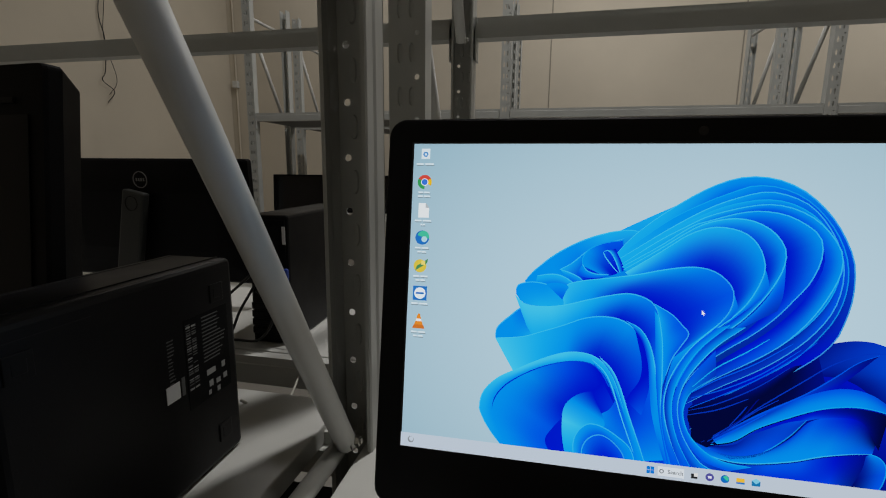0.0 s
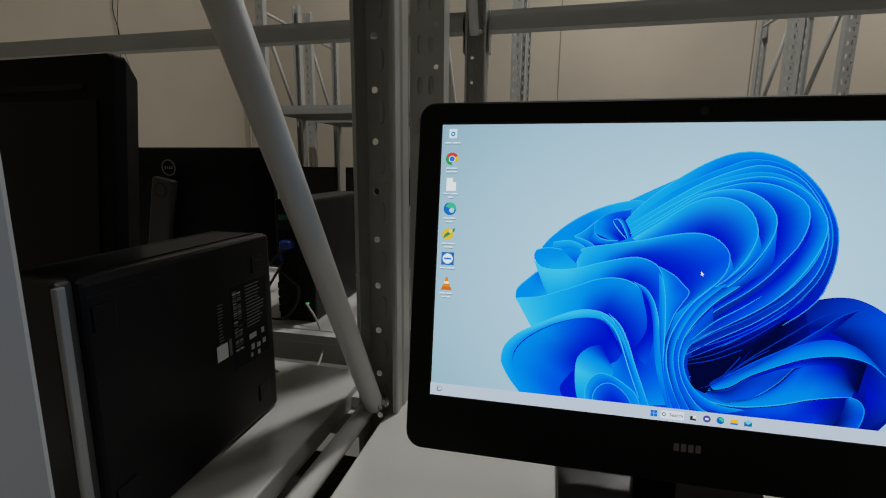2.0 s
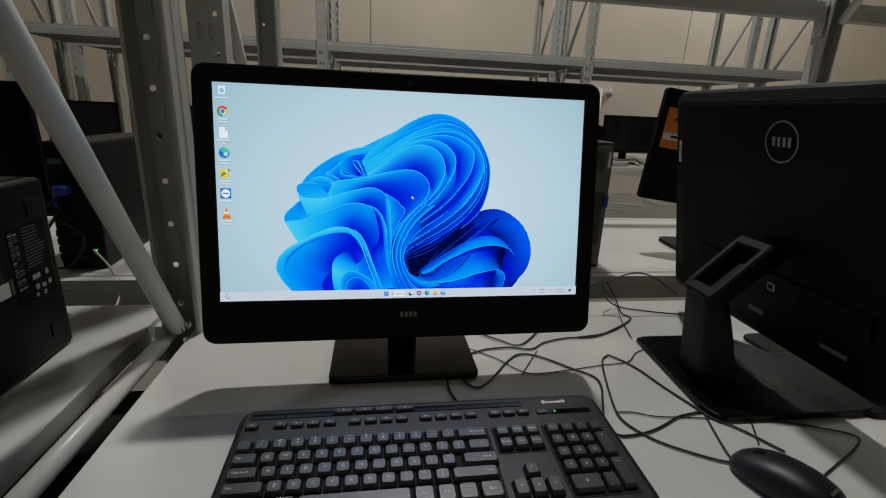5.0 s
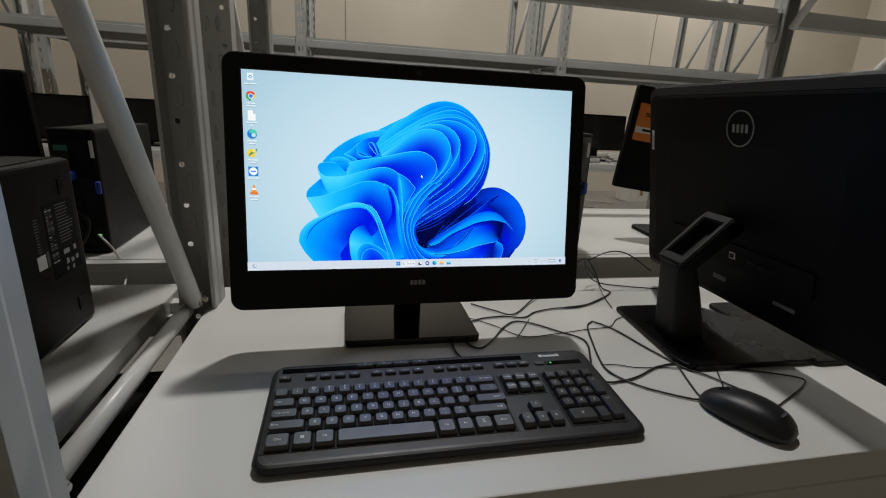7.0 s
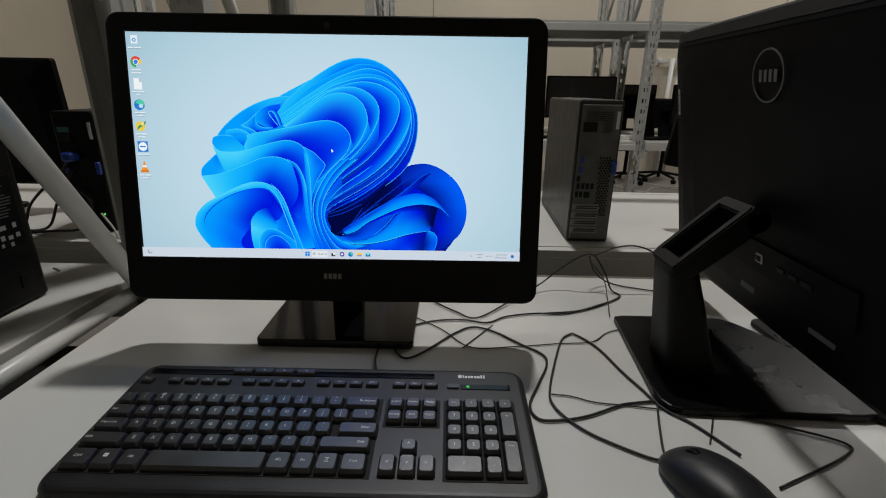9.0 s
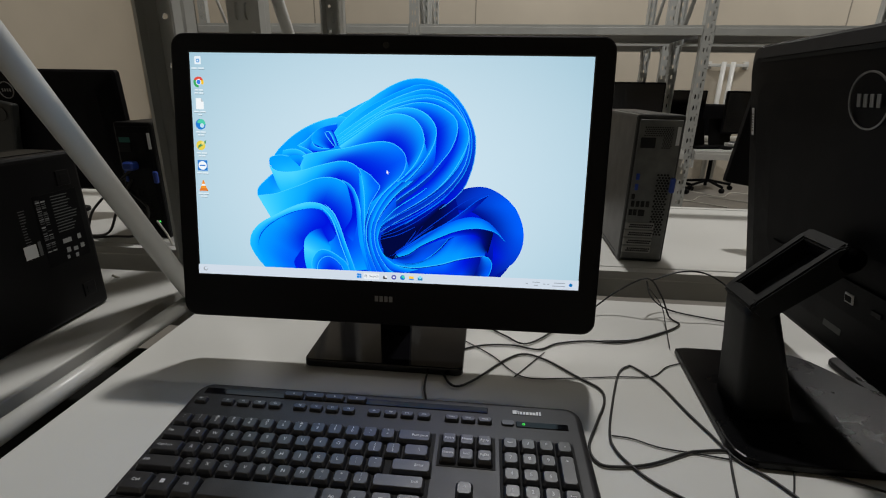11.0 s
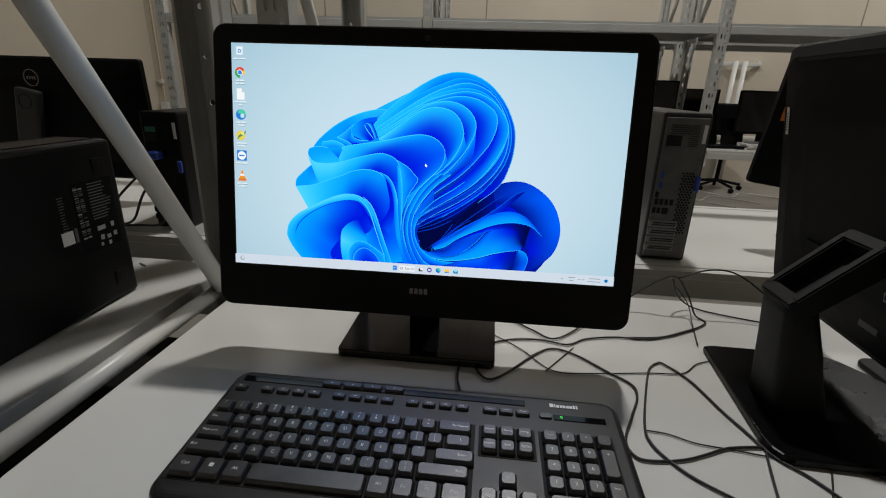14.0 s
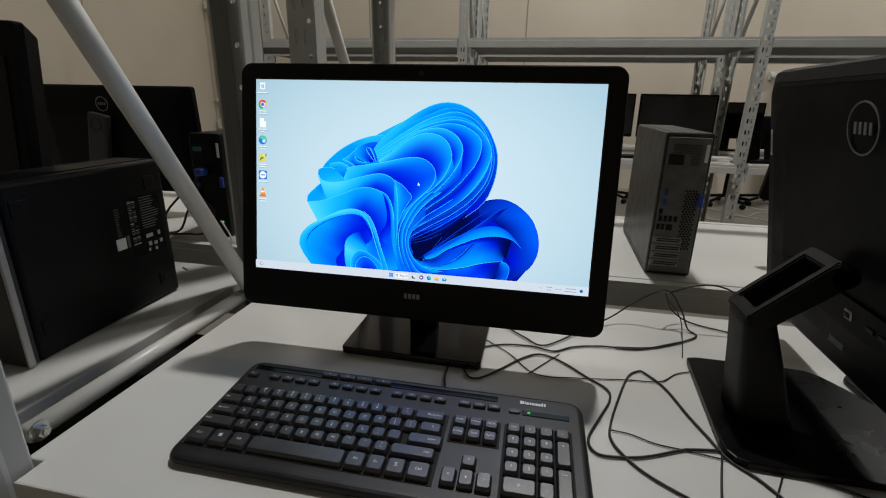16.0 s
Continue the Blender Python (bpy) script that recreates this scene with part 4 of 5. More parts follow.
UM = 0.0193
X_L = 0.0658 - 15 * UM
Y_R = 0.0215
ROW = 0.0194
yb = -0.0600
db = 0.0240
rows = ("`1234567890-=", "QWERTYUIOP[]", "ASDFGHJKL;'", "ZXCVBNM,./")
part("key_well", box(X_L - 0.003, X_L + 15 * UM + 0.003, yb - 0.0128, Y_R + 0.5 * UM + 0.002, -0.0004, 0.0003), HOLE, keyboard, "dark gap between the keys", m=pose(0, 0, deck(0) + 0.0003, math.degrees(math.atan(SLOPE))))
for i, (ch, up) in enumerate(zip(rows[0], "~!@#$%^&*()_+")):
    key(X_L + (i + 0.5) * UM, Y_R, UM, legend=up + "\n" + ch, size=0.0048, dz=0.0012)
key(X_L + 14 * UM, Y_R, 2 * UM, legend="Backspace", size=0.0042, dx=0.006)
key(X_L + 0.75 * UM, Y_R - ROW, 1.5 * UM, legend="Tab", size=0.0042, dx=-0.006)
for i, ch in enumerate(rows[1]):
    key(X_L + (i + 2) * UM, Y_R - ROW, UM, legend={"[": "{\n[", "]": "}\n]"}.get(ch, ch), size=0.0048 if ch in "[]" else 0.0056)
key(X_L + 14.25 * UM, Y_R - ROW, 1.5 * UM, legend="\\", dx=0.003)
key(X_L + 0.875 * UM, Y_R - 2 * ROW, 1.75 * UM, legend="Caps Lock", size=0.0038, dx=-0.002)
for i, ch in enumerate(rows[2]):
    key(X_L + (i + 2.25) * UM, Y_R - 2 * ROW, UM, legend={";": ":\n;", "'": "\"\n'"}.get(ch, ch), size=0.0048 if ch in ";'" else 0.0056)
key(X_L + 14.125 * UM, Y_R - 2 * ROW, 1.75 * UM + 0.009, legend="Enter", size=0.0042, dx=0.008)
key(X_L + 1.125 * UM, Y_R - 3 * ROW, 2.25 * UM, legend="Shift", size=0.0042, dx=-0.013)
for i, ch in enumerate(rows[3]):
    key(X_L + (i + 2.75) * UM, Y_R - 3 * ROW, UM, legend={",": "<\n,", ".": ">\n.", "/": "?\n/"}.get(ch, ch), size=0.0048 if ch in ",./" else 0.0056)
key(X_L + 13.625 * UM, Y_R - 3 * ROW, 2.75 * UM, legend="Shift", size=0.0042, dx=0.016)
for x0, w, text in ((0, 1.5, "Ctrl"), (1.5, 1.25, ""), (2.75, 1.25, "Alt"), (10, 1.25, "Alt"), (11.25, 1.15, "Fn"), (12.4, 1.2, ""), (13.6, 1.4, "Ctrl")):
    key(X_L + (x0 + w / 2) * UM, yb, w * UM, db, legend=text, size=0.0048)
key(X_L + 7 * UM, yb, 6 * UM, db, 0.0076)
for k in range(4):
    part("key_symbol", box(0.0022 * (k % 2) - 0.0021, 0.0022 * (k % 2) - 0.0002, 0.0022 * (k // 2) - 0.0021, 0.0022 * (k // 2) - 0.0002, 0, 0.0002), PRINT, keyboard, m=pose(X_L + 2.125 * UM, yb + 0.001, deck(yb) + 0.0080, math.degrees(math.atan(SLOPE))))
for zz, w in ((0.0022, 0.0044), (-0.0022, 0.0044), (0.0007, 0.0024), (-0.0008, 0.0024)):
    part("key_symbol", box(-w / 2, w / 2, zz - 0.0003, zz + 0.0003, 0, 0.0002), PRINT, keyboard, m=pose(X_L + 13 * UM, yb + 0.001, deck(yb) + 0.0080, math.degrees(math.atan(SLOPE))))
X_N = X_L + 15 * UM + 0.009
for r, names in enumerate((("Insert", "Home", "PgUp"), ("Delete", "End", "PgDn"))):
    for i, n in enumerate(names):
        key(X_N + (i + 0.5) * U, Y_R - r * ROW, U, legend=n, size=0.0042)
part("key_well", box(-0.002, 3 * U + 0.002, -U * 1.5 - 0.002, U * 0.5 + 0.002, -0.0004, 0.0003), HOLE, keyboard, m=pose(X_N, Y_R, deck(Y_R) + 0.0003, math.degrees(math.atan(SLOPE))))
for i, (dx, dy, ch) in enumerate(((1, 3, "^"), (0, 4.1, "<"), (1, 4.1, "v"), (2, 4.1, ">"))):
    key(X_N + (dx + 0.5) * U, yb if i else Y_R - 3.05 * ROW, U, U if i == 0 else db, legend=ch)
X_P = X_N + 3 * U + 0.008
part("key_well", box(-0.002, 4 * U + 0.002, yb - Y_R - 0.014, U * 0.5 + 0.002, -0.0004, 0.0003), HOLE, keyboard, m=pose(X_P, Y_R, deck(Y_R) + 0.0003, math.degrees(math.atan(SLOPE))))
for r, names in enumerate((("Num", "/", "*", "-"), "789", "456", "123")):
    for i, n in enumerate(names):
        key(X_P + (i + 0.5) * U, Y_R - r * ROW, U, legend=n, size=0.003 if len(n) > 1 else 0.0058)
key(X_P + 3.5 * U, Y_R - 1.5 * ROW, U, 2 * ROW, legend="+", dz=0.010)
key(X_P + 3.5 * U, (yb - 0.012 + Y_R - 2.5 * ROW) / 2, U, 2.2 * ROW, legend="Enter", size=0.0028, dz=0.012)
key(X_P + U, yb, 2 * U, db, legend="0")
key(X_P + 2.5 * U, yb, U, db, legend=".")
# function row and media strip
yf = 0.0560
names = ["Esc"] + ["F%d" % i for i in range(1, 13)]
xs = [0.5, 2.2, 3.2, 4.2, 5.2, 6.75, 7.75, 8.75, 9.75, 11.3, 12.3, 13.3, 14.3]
for x, n in zip(xs, names):
    key(X_L + x * UM, yf, 0.0172, 0.0108, 0.0048, legend=n, size=0.0034, name="function_key")
for i, n in enumerate(("PrtScn", "ScrLk", "Pause")):
    key(X_N + (i + 0.5) * U, yf, 0.0182, 0.0108, 0.0048, legend=n, size=0.0028, name="function_key")
ym = 0.0745
part("media_strip", box(X_L + 0.004, X_N + 3 * U - 0.006, -0.005, 0.005, 0, 0.0016, 0.0007, 1), GLOSS, keyboard, "glossy black strip behind the media keys", m=pose(0, ym, deck(ym) - 0.0006, math.degrees(math.atan(SLOPE))))
for x in (6.0, 7.35, 8.6, 10.0):
    key(X_L + x * UM, ym, 0.0255, 0.0112, 0.0052, name="media_key")
    part("key_symbol", disc(0.0012, 0.0002, 3, "z"), PRINT, keyboard, m=pose(X_L + x * UM, ym, deck(ym) + 0.0050, math.degrees(math.atan(SLOPE))))
part("status_strip", box(0, 0.058, -0.0045, 0.0045, 0, 0.0014, 0.0007, 1), GLOSS, keyboard, "glossy strip with a green number-lock light", m=pose(X_P + 0.0175, yf + 0.0005, deck(yf) - 0.0004, math.degrees(math.atan(SLOPE))))
key(X_P + 0.0085, yf, 0.0165, 0.0098, 0.0028, name="function_key")
led = part("indicator_light", ring_band(0.0008, 0.0017, 0.0003, 16), GREENLED, keyboard, "lit green indicator", m=pose(X_P + 0.026, yf, deck(yf) + 0.0014, 90 + math.degrees(math.atan(SLOPE)) + 180))
for i, (x, w, h) in enumerate(((0, 0.0046, 0.0058), (0.0040, 0.0013, 0.0054), (0.0072, 0.0030, 0.0042), (0.0108, 0.0022, 0.0042), (0.0144, 0.0034, 0.0042), (0.0186, 0.0030, 0.0042), (0.0222, 0.0034, 0.0042), (0.0258, 0.0022, 0.0058), (0.0290, 0.0020, 0.0056))):
    part("maker_mark", box(-w / 2, w / 2, 0, h, 0, 0.0003), PRINT, keyboard, "white maker's mark drawn as bars", m=pose(X_P + 0.017 + x, ym - 0.0025, deck(ym) + 0.0004, math.degrees(math.atan(SLOPE))))

# ---- mouse ----
mouse = empty("mouse", pose(0.546, 0.134, Z1, 0, 0, 24), label="black wired optical mouse on the white board", category="mouse")


def mouse_mesh(z_scale=1.0, grow=0.0):
    rings = []
    L, W = 0.0580 + grow, 0.0340 + grow
    for f, s in ((0.0, 0.90), (0.10, 0.98), (0.3, 1.0), (0.55, 0.95), (0.75, 0.84), (0.88, 0.68), (0.96, 0.45), (1.0, 0.16)):
        ring = []
        for k in range(28):
            g = 2 * math.pi * k / 28
            c, sn = math.cos(g), math.sin(g)
            x = W * s * math.copysign(abs(c) ** 0.75, c)
            y = L * s * math.copysign(abs(sn) ** 0.8, sn)
            x *= 0.94 + 0.06 * (y / L) ** 2
            z = 0.0365 * f * (1 - 0.28 * ((y + 0.012) / L) ** 2 if y > -0.012 else 1 - 0.18 * ((y + 0.012) / L) ** 2)
            ring.append((x, y, z * z_scale + 0.001))
        rings.append(ring)
    bm = loft(rings)
    bmesh.ops.recalc_face_normals(bm, faces=bm.faces)
    return bm


part("body", mouse_mesh(), KEYBODY, mouse, smooth=True)
part("scroll_wheel", tube([(-0.0035, 0, 0), (0.0035, 0, 0)], 0.009, 20), BLACK, mouse, m=pose(0, 0.030, 0.0232), smooth=True)
part("button_seam", box(-0.0006, 0.0006, 0.040, 0.058, 0, 0.0005), HOLE, mouse, m=pose(0, 0, 0.021, -22))
for x, w in ((-0.008, 0.003), (-0.004, 0.002), (0, 0.003), (0.004, 0.003), (0.0075, 0.002)):
    part("maker_mark", box(x - w / 2, x + w / 2, -0.0016, 0.0016, 0, 0.0004), GREYPRINT, mouse, m=pose(0.0, -0.040, 0.0335, 22))

# ---- all-in-one computers seen from behind ----


def back_aio(m, label, stand):
    root = empty("all_in_one_computer", m, label=label, category="computer", group="all-in-one computers")
    part("housing", housing_mesh(0.566, 0.3965, -0.0083), BLACK, root)
    part("screen", box(-0.2565, 0.2565, -0.0012, 0.0005, -0.1447, 0.1447), GLOSS, root, "dark display, switched off")
    part("vent_slot", box(-0.235, 0.235, 0.0, 0.006, -0.0022, 0.0022), HOLE, root, m=pose(0, 0.0330, 0.1690))
    part("vent_lip", box(-0.237, 0.237, 0.0, 0.004, -0.0010, 0.0010, 0.0004, 1), BLACK, root, m=pose(0, 0.0335, 0.1725))
    r = part("badge_ring", ring_band(0.0273, 0.0292, 0.0010), LOGO, root, "round silver maker's badge", m=pose(0, 0.0465, 0.118, 0, 0, 180))
    for i in range(4):
        part("badge_bar", box((i - 1.5) * 0.0092 - 0.0027, (i - 1.5) * 0.0092 + 0.0027, -0.0008, 0, -0.0065, 0.0065, 0.0002, 1), LOGO, r)
    # connector bay
    bay = part("connector_bay", box(-0.16, 0.16, 0, 0.004, -0.02, 0.02), BLACK, root, m=pose(0, 0.0455, -0.098))
    for x, w, h, mat in ((-0.006, 0.0135, 0.012, PRINT), (-0.048, 0.014, 0.006, BEZEL), (-0.07, 0.014, 0.006, BEZEL), (-0.092, 0.018, 0.007, BEZEL), (0.05, 0.007, 0.013, BEZEL), (0.07, 0.007, 0.013, BEZEL), (0.105, 0.03, 0.02, HOLE)):
        part("port", box(x - w / 2, x + w / 2, 0.003, 0.0055, -h / 2, h / 2, 0.0006, 1), mat, bay)
    part("port", box(-0.0105, -0.0015, 0.005, 0.0062, -0.0035, 0.0035), HOLE, bay)
    part("rating_label", box(-0.016, 0.016, 0, 0.0006, -0.008, 0.008), GREYPRINT, root, "small pale rating label", m=pose(0.03, 0.042, -0.150, 8))
    part("rating_label", box(-0.02, 0.02, 0, 0.0006, -0.006, 0.006), GREYPRINT, root, m=pose(-0.11, 0.042, -0.150, 8))
    part("side_label", box(-0.005, 0.005, 0, 0.0006, -0.020, 0.020), PRINT, root, "white bar-code label", m=pose(0.2485, 0.0402, 0.083, 0, 0, -10))
    for k in range(7):
        part("label_bar", box(-0.003, 0.003, 0.0004, 0.0009, -0.014 + k * 0.004, -0.0125 + k * 0.004), HOLE, root, m=pose(0.2485, 0.0402, 0.083, 0, 0, -10))
    stand(root, m)
    return root


def arm_stand(root, m):
    """A cranked stand: plate, column and a pierced arm up to the back."""
    inv = m.inverted()
    yc = 0.359
    plate = [(0.5485, 0.285), (0.5500, 0.268), (0.5560, 0.257), (0.5680, 0.2525), (0.62, 0.2505), (0.775, 0.2470), (0.800, 0.2510), (0.812, 0.270), (0.806, 0.330), (0.790, 0.396), (0.768, 0.442), (0.751, 0.470), (0.735, 0.484), (0.70, 0.487), (0.58, 0.488), (0.5665, 0.484)]
    part("base_plate", slab(plate, Z1 + 0.001, Z1 + 0.011, 0.002), PLATE, root, m=inv)
    part("rear_foot", slab(outline(0.13, 0.25, 0.018, 4, 0.850, 0.366), Z1 + 0.001, Z1 + 0.009, 0.002), PLATE, root, m=inv)
    rings = []
    for x0, x1, z, hw in ((0.583, 0.650, Z1 + 0.010, 0.034), (0.581, 0.644, 0.83, 0.0325), (0.573, 0.622, 0.90, 0.0315), (0.567, 0.606, 0.945, 0.031), (0.566, 0.603, 0.956, 0.030)):
        rings.append([(x, y, z) for x, y in outline(x1 - x0, 2 * hw, 0.012, 4, (x0 + x1) / 2, yc)])
    part("column", loft(rings), STANDGREY, root, m=inv, smooth=True)
    a, b = Vector((0.574, 0, 0.956)), Vector((0.652, 0, 1.032))
    d = (b - a).normalized()
    n = Vector((-d.z, 0, d.x))
    for y0, y1 in ((yc - 0.032, yc - 0.021), (yc + 0.021, yc + 0.032)):
        bm = loft([[(p.x, y, p.z) for p in (a - n * 0.018, b - n * 0.024, b + n * 0.006, b + n * 0.010 - d * 0.01, a + n * 0.010 + d * 0.004, a + n * 0.004 - d * 0.006)] for y in (y0, y1)])
        bmesh.ops.recalc_face_normals(bm, faces=bm.faces)
        bmesh.ops.bevel(bm, geom=list(bm.edges), offset=0.002, segments=2, affect="EDGES")
        part("arm_side", bm, STANDGREY, root, m=inv)
    for f0, f1 in ((-0.005, 0.012), (0.094, 0.110)):
        p, q = a + d * f0, a + d * f1
        bm = loft([[(v.x, y, v.z) for v in (p - n * 0.016, q - n * 0.016, q + n * 0.0095, p + n * 0.0095)] for y in (yc - 0.031, yc + 0.031)])
        bmesh.ops.recalc_face_normals(bm, faces=bm.faces)
        bmesh.ops.bevel(bm, geom=list(bm.edges), offset=0.0025, segments=2, affect="EDGES")
        part("arm_bridge", bm, STANDGREY, root, m=inv)
    bm = loft([[(v.x, y, v.z) for v in (a - n * 0.017, b - n * 0.02, b - n * 0.014, a - n * 0.012)] for y in (yc - 0.03, yc + 0.03)])
    part("arm_floor", bm, HOLE, root, m=inv)
    part("hinge", tube([(0.655, yc - 0.032, 1.020), (0.655, yc + 0.032, 1.020)], 0.014, 16), BLACK, root, m=inv, smooth=True)


# the badge fixes where the tilted back stands
turn = pose(0, 0, 0, -10.5, 0, 87.5)
RIGHT = Matrix.Translation(Vector((0.645, 0.357, 1.181)) - turn.to_3x3() @ Vector((0, 0.047, 0.118))) @ turn
back_aio(RIGHT, "black all-in-one computer seen from behind, tilted on a cranked stand", arm_stand)


box_root = empty("monitor", pose(-0.766, 0.352, Z1 + 0.0095, 0, 0, -2), label="deep black monitor, switched off, behind a black tower", category="monitor", group="monitors")
rings = []
for y, dz, i in ((-0.004, 0.0, 0.002), (0.0, 0.0, 0.0), (0.014, 0.001, 0.0), (0.052, 0.0, 0.026), (0.058, -0.002, 0.034), (0.062, -0.006, 0.05)):
    rings.append([(x, y, z + dz * (z > 0.3)) for x, z in outline(0.54 - 2 * i, 0.380 - 0.8 * i, 0.006, 3, 0, 0.302)])
bm = loft(rings)
bmesh.ops.recalc_face_normals(bm, faces=bm.faces)
part("housing", bm, BLACK, box_root, m=pose(0, 0, 0, -6))
part("vent_slot", box(-0.23, 0.23, 0, 0.003, -0.003, 0.003), HOLE, box_root, m=pose(0, 0, 0, -6) @ pose(0, -0.0065, 0.455))
part("screen", box(-0.25, 0.25, -0.006, -0.003, 0.135, 0.440), BEZEL, box_root, "dark display, switched off", m=pose(0, 0, 0, -6))
part("base", slab(outline(0.24, 0.18, 0.03, 5, 0, 0.03), 0.001, 0.014, 0.003), BLACK, box_root)
part("column", box(-0.04, 0.04, 0.03, 0.055, 0.012, 0.30, 0.005), BLACK, box_root)

# ---- monitors ----


def monitor(m, label, w, h, z0, tag=False, lean=0.0, cant=0.0):
    """A flat display on a stand; its screen faces -y of the pose, whose origin is at the foot."""
    root = empty("monitor", m, label=label, category="monitor", group="monitors")
    zc = z0 + h / 2
    rings = []
    for y, i in ((0.0, 0.001), (0.002, 0), (0.018, 0), (0.024, 0.006), (0.040, 0.05), (0.046, 0.09)):
        rings.append([(x, y, z) for x, z in outline(w - 2 * i, h - 2 * i, 0.008, 3, 0, zc)])
    bm = loft(rings)
    bmesh.ops.recalc_face_normals(bm, faces=bm.faces)
    t = pose(0, 0, zc, -3, lean, 0) @ pose(0, 0, -zc)
    part("housing", bm, BLACK, root, m=t)
    part("screen", box(-w / 2 + 0.012, w / 2 - 0.012, -0.001, 0.001, z0 + 0.016, z0 + h - 0.012), BLACK if tag else GLOSS, root, "dark display, switched off", m=t)
    part("base", slab(outline(0.23, 0.17, 0.03, 5, 0, 0.06), 0.001, 0.012, 0.0015), BLACK, root)
    column = pose(0.045 if cant else 0, 0, 0.08, 0, -cant) @ pose(0, 0, -0.08)
    part("column", box(-0.034, 0.034, 0.058, 0.082, 0.01, zc + 0.085, 0.006), GREYCASE if cant else CASE, root, m=column)
    if tag:
        part("tag", box(-0.036, 0.036, -0.0025, -0.0012, -0.055, 0.055), ORANGE, root, "orange paper tag with a white strip", m=t @ pose(-w / 2 + 0.054, 0, z0 + h - 0.106))
        part("tag_strip", box(-0.034, 0.034, -0.0032, -0.0024, -0.032, -0.014), PRINT, root, m=t @ pose(-w / 2 + 0.054, 0, z0 + h - 0.106))
        for k in range(3):
            part("tag_print", box(-0.012, 0.018 - 0.006 * k, -0.0036, -0.0024, (-0.026, 0.018, 0.024)[k], (-0.019, 0.021, 0.028)[k]), HOLE, root, m=t @ pose(-w / 2 + 0.054, 0, z0 + h - 0.106))
    else:
        ring = part("badge_ring", ring_band(0.020, 0.0225, 0.001), LOGO, root, "round silver maker's badge", m=t @ pose(0, 0.0465, z0 + h - 0.055, 0, 0, 180))
        for i in range(4):
            part("badge_bar", box((i - 1.5) * 0.0075 - 0.002, (i - 1.5) * 0.0075 + 0.002, -0.0006, 0, -0.004, 0.004), LOGO, ring)
        part("column_ring", ring_band(0.018, 0.0195, 0.001), CASE if cant else GREYPRINT, root, m=column @ pose(0, 0.0825, zc + 0.052, 0, 0, 180))
    return root


monitor(pose(-1.057, 1.10, Z2, 0, 0, 180), "black flat monitor from behind with a round silver badge", 0.615, 0.335, 0.072, cant=11)
monitor(pose(1.114, 0.99, Z2, 0, 0, -6), "black monitor leaning askew with an orange tag on its dark screen", 0.50, 0.31, 0.132, tag=True, lean=7.5)
D3 = 0.82
for x, y, w, yaw, z0 in ((0.73, 3.56, 0.53, 2, 0.15), (1.29, 3.56, 0.53, -1, 0.15), (2.27, 3.62, 0.50, 3, 0.10), (2.90, 3.60, 0.52, -2, 0.10), (-2.02, 3.58, 0.48, 0, 0.03), (-1.45, 3.60, 0.50, 4, 0.03), (1.98, 4.45, 0.50, -5, 0.11), (-0.9, 3.6, 0.5, -3, 0.03)):
    monitor(pose(x, y, D3, 0, 0, yaw), "black flat monitor, switched off, on the board across the aisle", w, 0.31, z0)

# ---- towers ----


def case_mesh(w, d, h, r=0.006):
    return box(-w / 2, w / 2, 0, d, 0, h, r, 2)


